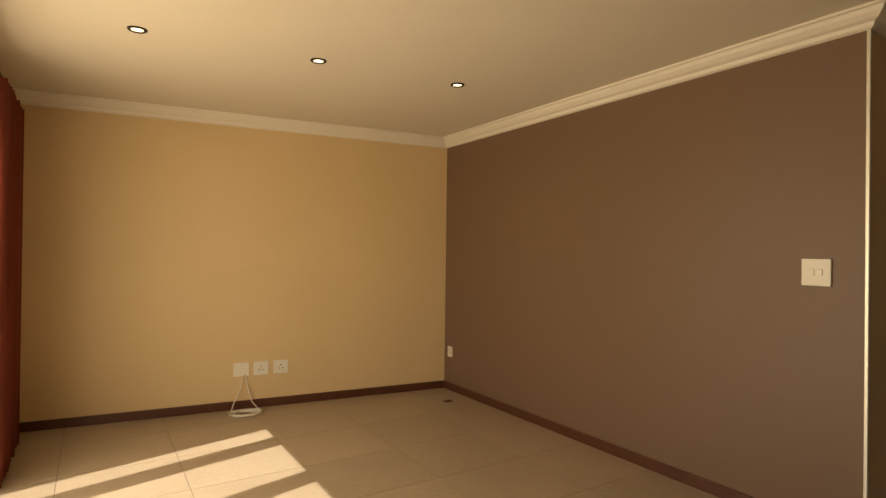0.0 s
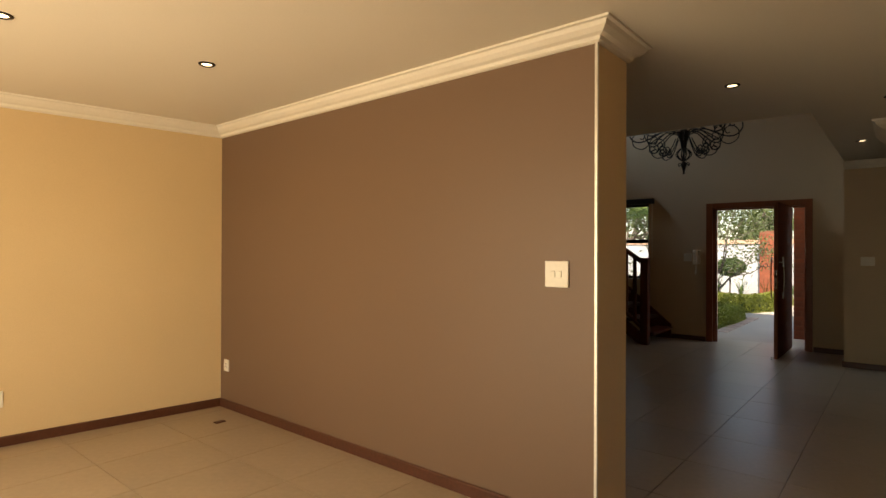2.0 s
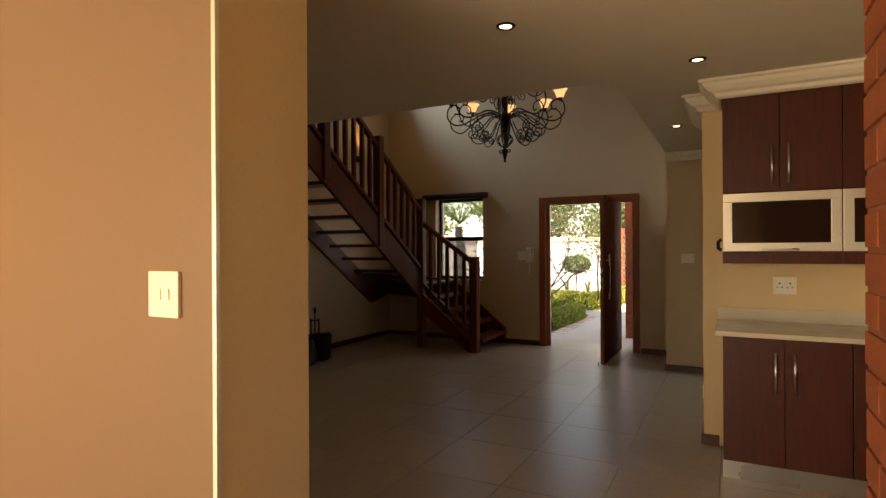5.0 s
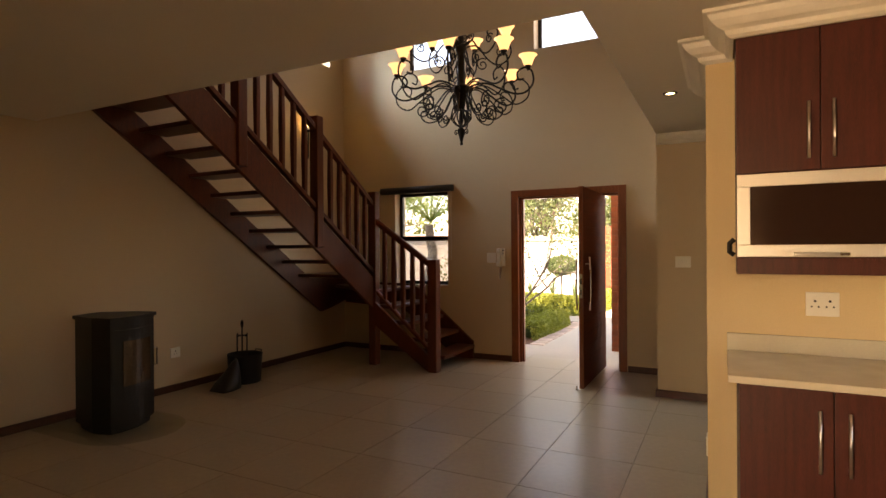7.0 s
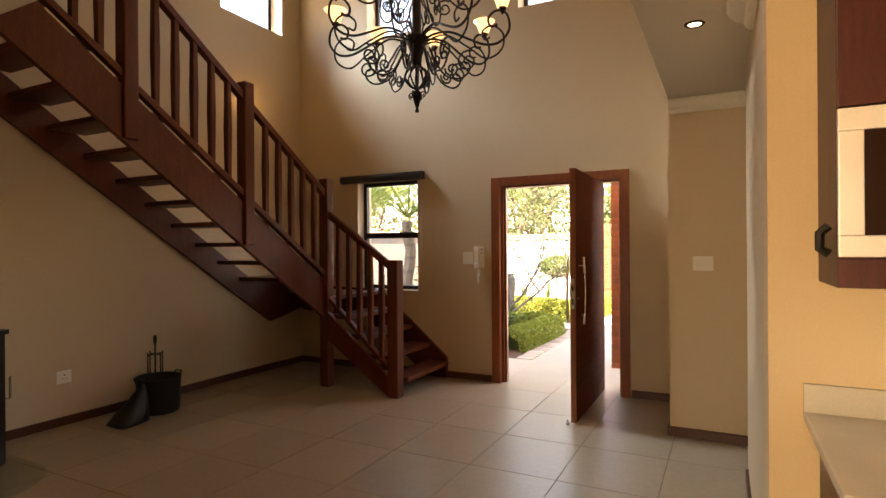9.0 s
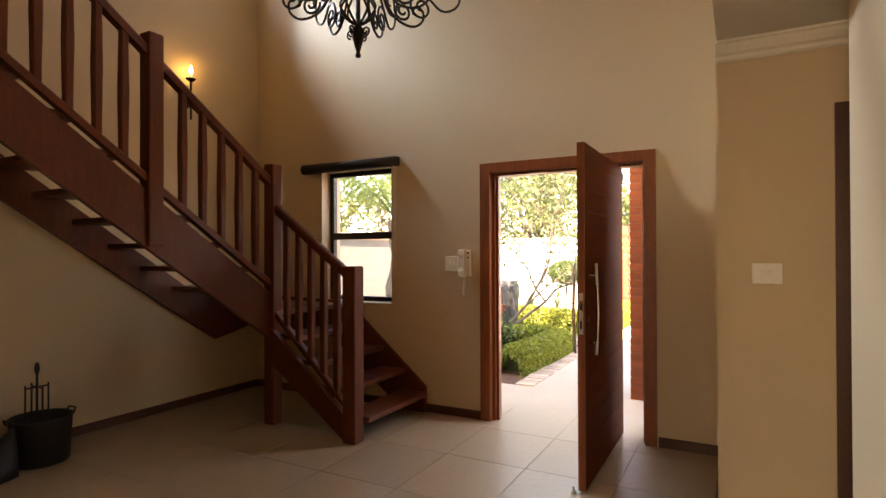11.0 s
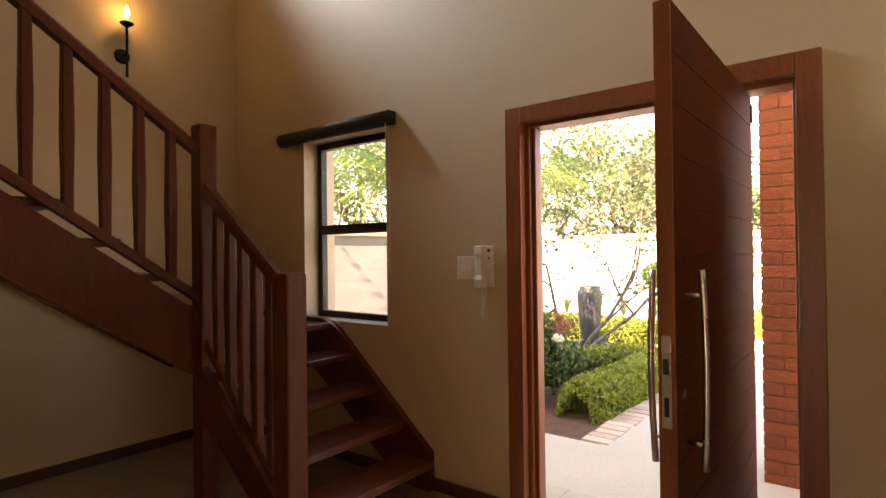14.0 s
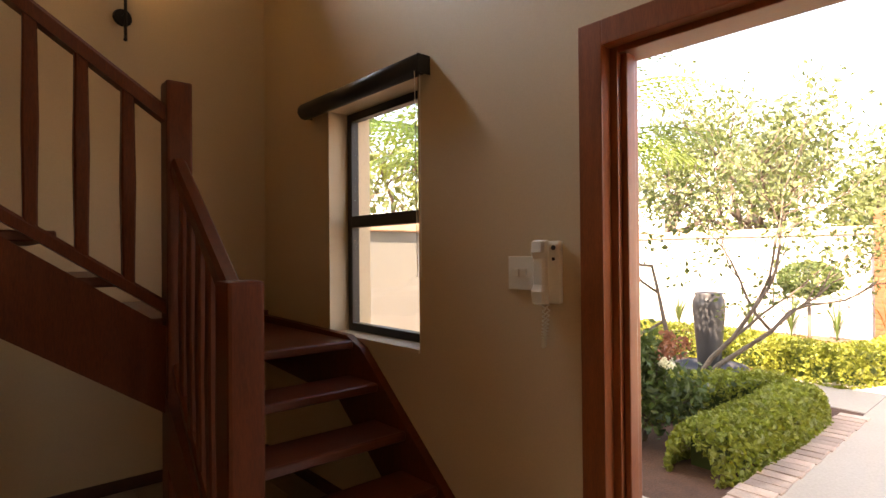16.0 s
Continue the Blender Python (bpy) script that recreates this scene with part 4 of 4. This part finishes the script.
# ---- outdoors ----
gz = -0.03
tagged(part("ground", mbox(9.8, 400, -200, 200, -0.6, gz), M_SOIL), "dark garden soil", "ground", kind="structure")
tagged(part("ground_west", mbox(-400, -0.95, -200, 200, -0.6, gz), M_PAVE), "pale paved terrace", "ground", kind="structure")
tagged(part("porch_slab", mbox(9.801, 10.85, 0.6, 4.4, gz - 0.1, -0.012, 0.01), M_PAVE), "pale concrete porch slab", "pavement", kind="structure")
tagged(part("garden_path", mbox(10.856, 18.3, 0.2, 2.66, gz - 0.1, -0.02, 0.01), M_PAVE), "pale sandy garden path", "pavement", kind="structure")
tagged(part("garden_path_bend", prism(bmesh.new(), [(13.75, 2.664), (15.2, 2.664), (15.0, 3.6), (14.6, 4.6), (14.0, 5.6), (13.4, 5.6), (13.9, 4.4), (13.85, 3.4)], gz - 0.1, -0.022), M_PAVE), "pale path curving between the hedges", "pavement", kind="structure")


def garden_wall(name, x0, x1, y0, y1, h, face=M_WHITE):
    o = empty(name, (0, 0, 0), "pale garden wall with a terracotta coping", "garden wall", kind="structure")
    part("wall_face", mbox(x0, x1, y0, y1, gz - 0.2, h), face, o)
    part("coping", mbox(x0 - 0.04, x1 + 0.04, y0 - 0.04, y1 + 0.04, h, h + 0.13, 0.02), M_COPING, o, "terracotta coloured coping")


garden_wall("garden_wall", 18.5, 18.72, -8, 14, 1.62)
garden_wall("garden_wall_side", 9.8, 18.45, 7.6, 7.8, 1.68, M_SHADEWALL)


def leaf_cloud(name, pts, size, material, parent, seed, aspect=0.55):
    """Many small folded leaves at given places."""
    rnd = np.random.RandomState(seed)
    P = np.asarray(pts)
    n = len(P)
    d = rnd.normal(size=(n, 3))
    d /= np.linalg.norm(d, axis=1)[:, None]
    e = rnd.normal(size=(n, 3))
    e -= d * (e * d).sum(1)[:, None]
    e /= np.linalg.norm(e, axis=1)[:, None]
    s = size * (0.6 + 0.8 * rnd.rand(n))[:, None]
    up = np.cross(d, e) * s * 0.15
    V = np.empty((n, 4, 3))
    V[:, 0], V[:, 1], V[:, 2], V[:, 3] = P - d * s, P + e * s * aspect + up, P + d * s, P - e * s * aspect + up
    F = np.arange(n * 4).reshape(n, 4)
    me = bpy.data.meshes.new(name)
    me.from_pydata(V.reshape(-1, 3).tolist(), [], F.tolist())
    me.materials.append(material)
    o = new(name, me)
    o.parent = parent
    return o


def hedge(path, w, h, seed, per=2600, label="clipped low green box hedge"):
    """A clipped hedge along a plan path: a solid core, coloured dark for the shade inside, and leaves all over it."""
    rnd = np.random.RandomState(seed)
    o = empty("hedge", (0, 0, 0), label, "hedge", "box hedges")
    core = bmesh.new()
    pts = []
    P = [Vector(p) for p in path]
    for a, b in zip(P, P[1:]):
        d = (b - a)
        L = d.length
        d.normalize()
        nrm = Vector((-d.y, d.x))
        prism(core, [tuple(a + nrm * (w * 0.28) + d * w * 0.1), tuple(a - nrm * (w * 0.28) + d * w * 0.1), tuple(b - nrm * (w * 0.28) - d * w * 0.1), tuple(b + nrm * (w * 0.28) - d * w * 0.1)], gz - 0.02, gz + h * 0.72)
        for _ in range(int(per * (L + w))):
            s = rnd.uniform(-w * 0.45, L + w * 0.45)
            th = rnd.uniform(-0.15, math.pi + 0.15)
            k = 2.6
            cx = math.copysign(abs(math.cos(th)) ** (2 / k), math.cos(th)) * w / 2
            cz = max(0.02, math.copysign(abs(math.sin(th)) ** (2 / k), math.sin(th)) * h)
            end = max(0, abs(s - L / 2) - L / 2) / (w * 0.5)
            f = (1 - 0.35 * end ** 2) * rnd.uniform(0.86, 1.06)
            bumpy = 0.05 * noise.noise((a.x + s * 2.5, cx * 6, cz * 6)) + 1
            q = a + d * s + nrm * cx * f * bumpy
            pts.append((q.x, q.y, gz + cz * f * bumpy))
    # Filler block; its darker leaf colour stands in for shade between the leaves
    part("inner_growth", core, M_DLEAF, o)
    leaf_cloud("leaves", pts, 0.022, M_HEDGE, o, seed)


hedge([(11.5, 3.04), (12.4, 2.98), (13.1, 2.99)], 0.44, 0.32, 1, 5000)
hedge([(13.2, 3.2), (12.6, 3.75), (11.9, 4.1)], 0.42, 0.36, 2, 3200)
hedge([(17.4, 2.75), (15.5, 2.85), (14.85, 3.12), (15.15, 3.65), (15.4, 4.4), (15.45, 5.6)], 0.50, 0.40, 3, 3000)

# paver edging along the front hedge
ed = empty("paver_edging", (0, 0, 0), "row of clay pavers edging the hedge bed", "edging", kind="structure")
pm = bpy.data.meshes.new("paver")
bm = mbox(-0.05, 0.05, -0.105, 0.105, -0.05, 0.008, 0.006)
bm.to_mesh(pm)
bm.free()
pm.materials.append(M_PAVER)
for i in range(24):
    p = part("paver", None, None, ed, data=pm)
    p.location = (10.93 + i * 0.112, 2.70 + 0.006 * math.sin(i * 2.1), -0.015 + 0.003 * math.sin(i * 5.0))
    p.rotation_euler = (0, 0, 0.03 * math.sin(i * 3.3))


def branch(bm, p, d, length, r, depth, rnd, tips):
    pts = [p.copy()]
    q = p.copy()
    dd = d.copy()
    for i in range(5):
        dd = (dd + Vector(rnd.normal(size=3)) * 0.16 + Vector((0, 0, 0.05))).normalized()
        q = q + dd * length / 5
        pts.append(q.copy())
        if depth < 2:
            tips.append(q.copy())
    tube(bm, pts, [r * (1 - 0.11 * i) for i in range(6)], 6)
    tips.append(q.copy())
    if depth > 0:
        for k in range(3):
            nd = (dd + Vector(rnd.normal(size=3)) * 0.55 + Vector((0, 0, 0.1))).normalized()
            branch(bm, pts[3 + k % 3], nd, length * 0.68, r * 0.5, depth - 1, rnd, tips)


def tree(name, at, height, spread, leaves, size, material, seed, label, depth=3, trunk=0.06, category="tree", low=0.22):
    rnd = np.random.RandomState(seed)
    o = empty(name, at, label, category)
    bm = bmesh.new()
    tips = []
    for k in range(3):
        branch(bm, Vector((0, 0, -0.05)), Vector((rnd.normal() * 0.25 * spread, rnd.normal() * 0.25 * spread, 1)).normalized(), height * 0.45, trunk, depth, rnd, tips)
    part("trunk", bm, M_BARK, o, smooth=True)
    T = np.array([tuple(t) for t in tips])
    T = T[T[:, 2] > height * low]
    idx = rnd.randint(0, len(T), leaves)
    leaf_cloud("crown", T[idx] + rnd.normal(size=(leaves, 3)) * 0.09 * spread, size, material, o, seed + 5)
    return o


tree("garden_tree", (13.05, 3.95, gz), 3.0, 1.0, 3600, 0.028, M_LEAF, 11, "small airy garden tree with pale green leaves", trunk=0.03, low=0.16)
tree("garden_shrub", (11.75, 3.62, gz), 0.92, 0.8, 2300, 0.034, M_DLEAF, 12, "dark green shrub with russet flower heads", depth=2, trunk=0.018, category="shrub")
sh = bpy.data.objects["garden_shrub"]
rnd = np.random.RandomState(5)
for k in range(7):
    at = np.array((rnd.uniform(-0.3, 0.3), rnd.uniform(-0.32, 0.25), rnd.uniform(0.5, 0.8)))
    tagged(leaf_cloud("flower_head", at + rnd.normal(size=(60, 3)) * 0.03, 0.02, M_RED, sh, 90 + k), kind="stuff")
leaf_cloud("rose_petals", np.array((-0.05, -0.22, 0.62)) + rnd.normal(size=(70, 3)) * 0.022, 0.02, M_PETAL, sh, 10)
# topiary standard
tp = empty("topiary_ball", (16.4, 3.78, gz), "clipped round topiary ball on a thin stem", "topiary")
bm = bmesh.new()
tube(bm, [(0, 0, -0.02), (0.015, 0.01, 0.4), (-0.01, 0, 0.95)], 0.022, 7)
part("stem", bm, M_BARK, tp, smooth=True)
dv = rnd.normal(size=(5200, 3))
dv /= np.linalg.norm(dv, axis=1)[:, None]
leaf_cloud("crown", np.array((0, 0, 1.02)) + dv * np.array((0.37, 0.37, 0.24)) * (0.82 + 0.2 * rnd.rand(5200))[:, None], 0.022, M_DLEAF, tp, 21)
# grey urn in its basin
ur = empty("garden_urn", (14.35, 4.22, gz), "tall dark grey tapered urn standing in a round basin", "urn")
part("vase", lathe(bmesh.new(), [(0, 0.03), (0.11, 0.03), (0.12, 0.06), (0.135, 0.30), (0.16, 0.60), (0.175, 0.78), (0.165, 0.86), (0.14, 0.90), (0.155, 0.93), (0.145, 0.935), (0.12, 0.90), (0.10, 0.78), (0, 0.7)], sides=28), M_URN, ur, smooth=True)
part("basin", lathe(bmesh.new(), [(0, 0), (0.34, 0), (0.38, 0.03), (0.40, 0.10), (0.385, 0.115), (0.36, 0.10), (0.33, 0.045), (0, 0.035)], sides=36), M_URN, ur, smooth=True)


def strap_plant(at, n, L, seed, label):
    o = empty("strap_leaf_plant", at, label, "plant", "strap-leaf plants")
    r2 = np.random.RandomState(seed)
    bm = bmesh.new()
    for _ in range(n):
        a = r2.uniform(0, 6.28)
        lean = r2.uniform(0.15, 0.75)
        l = L * r2.uniform(0.6, 1.1)
        prev = None
        for j in range(6):
            f = j / 5
            c = Vector((math.cos(a) * lean * l * f * f, math.sin(a) * lean * l * f * f, l * (f - 0.35 * lean * f * f)))
            s = Vector((-math.sin(a), math.cos(a), 0)) * 0.012 * (1 - f * 0.92)
            cur = (bm.verts.new(c - s), bm.verts.new(c + s))
            if prev:
                bm.faces.new((prev[0], prev[1], cur[1], cur[0]))
            prev = cur
    part("leaf_tuft", bm, M_DLEAF, o)


for i in range(9):
    strap_plant((18.1, 1.4 + i * 0.62, gz), 46, 0.85, 30 + i, "clump of strappy green leaves by the white wall")

# tree ferns


def tree_fern(at, h, n, L, seed, label, lift=(0.7, 1.7)):
    o = empty("tree_fern", at, label, "tree fern", "tree ferns")
    r3 = np.random.RandomState(seed)
    bm = bmesh.new()
    tube(bm, [(0.04 * math.sin(i * 1.3), 0.03 * math.cos(i * 1.7), -0.05 + h * i / 8) for i in range(9)], [0.13 - 0.05 * i / 8 for i in range(9)], 9)
    part("trunk", bm, M_BARK, o)
    N = 34
    for k in range(n):
        a = 2 * math.pi * k / n + r3.uniform(-0.2, 0.2)
        rise = r3.uniform(*lift)
        bm = bmesh.new()
        l = L * r3.uniform(0.85, 1.15)
        spine = [Vector((math.cos(a) * l * f, math.sin(a) * l * f, h + l * (rise * f - (0.25 + rise * 0.55) * f * f))) for f in [i / N for i in range(N + 1)]]
        tube(bm, spine, [0.011 - 0.008 * i / N for i in range(N + 1)], 5)
        sd2 = Vector((-math.sin(a), math.cos(a), 0))
        for i in range(6, N + 1):
            f = i / N
            wl = 0.40 * math.sin(math.pi * min(1, 0.12 + (f - 0.17) * 1.02)) + 0.03
            fw = (spine[i] - spine[i - 1]).normalized()
            for s in (-1, 1):
                way = (sd2 * s + fw * 0.35 - Vector((0, 0, r3.uniform(0.45, 0.9)))).normalized()
                for m in range(8):
                    g = m / 8
                    c = spine[i] + way * wl * g
                    q = 0.030 * (1 - 0.65 * g)
                    e = way * wl * 0.085
                    v0 = bm.verts.new(c - fw * q)
                    v1 = bm.verts.new(c + e)
                    v2 = bm.verts.new(c + fw * q + e * 0.4)
                    v3 = bm.verts.new(c - e * 0.2)
                    bm.faces.new((v0, v1, v2, v3))
        part("frond", bm, M_FERN, o)


tree_fern((12.05, 5.1, gz), 1.95, 21, 2.0, 41, "tree fern with arching feathery fronds", (0.8, 1.5))

# woods beyond the wall
for i, (x, y, h) in enumerate([(21.5, 2.6, 4.0), (21.0, 5.6, 5.0), (22.5, 9.2, 6.0), (20.6, 12.5, 6), (24.5, 7.2, 6.5)]):
    tree("background_tree", (x, y, gz), h, 2.6, 4200, 0.068, M_FARTREE if i % 2 else M_LEAF, 60 + i, "leafy tree beyond the garden wall", depth=3, trunk=0.12)
tree("background_tree", (15.5, 10.6, gz), 5.0, 2.2, 2200, 0.09, M_LEAF, 90, "leafy tree beyond the side wall", depth=3, trunk=0.1)

# ---- bricks ----


def brick_mesh(l, d, h):
    me = bpy.data.meshes.new("brick")
    b = mbox(-l / 2, l / 2, -d / 2, d / 2, -h / 2, h / 2, 0.0025)
    b.to_mesh(me)
    b.free()
    me.materials.append(M_BRICK)
    return me


HB = 0.0775
bf, bh = brick_mesh(0.222, 0.106, HB - 0.012), brick_mesh(0.106, 0.106, HB - 0.012)
rnd = random.Random(4)


def brick_pier(name, x0, x1, y0, y1, z0, z1, label):
    o = empty(name, (0, 0, 0), label, "brick pillar", kind="structure")
    part("mortar_core", mbox(x0 + 0.006, x1 - 0.006, y0 + 0.006, y1 - 0.006, z0, z1), M_MORTAR, o)

    def put(me, x, y, z, rz):
        p = part("brick", None, None, o, data=me)
        p.location = (x, y, z)
        p.rotation_euler = (0, 0, rz)
    n = int((z1 - z0) / HB)
    for c in range(n):
        z = z0 + HB * (c + 0.5)
        # long faces: along x on the +y end, along y on the west face
        cx = x0 + 0.053 + rnd.uniform(-0.0015, 0.0015)
        y = y1
        if c % 2 == 0:
            y -= 0.0
        first = True
        while y > y0 + 0.12:
            if c % 2 and first:
                put(bh, cx, y - 0.053, z, math.pi / 2)
                y -= 0.118
            else:
                put(bf, cx, y - 0.111, z, math.pi / 2)
                y -= 0.234
            first = False
        x = x0 + 0.118
        if c % 2:
            while x < x1 - 0.2:
                put(bf, x + 0.111, y1 - 0.053 + rnd.uniform(-0.0015, 0.0015), z, 0)
                x += 0.234
        else:
            put(bh, x + 0.053, y1 - 0.053, z, 0)
            x += 0.118
            while x < x1 - 0.08:
                put(bh, x + 0.053, y1 - 0.053, z, 0)
                x += 0.118


brick_pier("brick_pillar", 2.81, 3.165, -1.35, -0.135, 0, C - 0.002, "red face-brick pillar between living room and hall")
brick_pier("brick_porch_column", 10.80, 11.16, 1.02, 1.60, gz, 2.9, "red face-brick porch column outside the front door")
brick_pier("brick_gate_pillar", 18.0, 18.48, 2.85, 3.39, gz, 1.98, "red brick pillar standing at the garden wall")

# ---- floor tiles ----
TX, TY = 0.645, 0.575
tm = bpy.data.meshes.new("tile")
bm = mbox(-TX / 2 + 0.002, TX / 2 - 0.002, -TY / 2 + 0.002, TY / 2 - 0.002, -0.006, 0.0, 0.0012)
bm.to_mesh(tm)
bm.free()
tm.materials.append(M_TILE)
for i in range(-13, 4):
    for j in range(-8, 7):
        x, y = 7.40 + (i + 0.5) * TX, 1.325 + (j + 0.5) * TY
        if -1.2 < x < DX - 0.05 + TX / 2 and -3.3 < y < NY + TY / 2:
            t = part("tile", None, None, floor, data=tm)
            t.location = (x, y, 0)
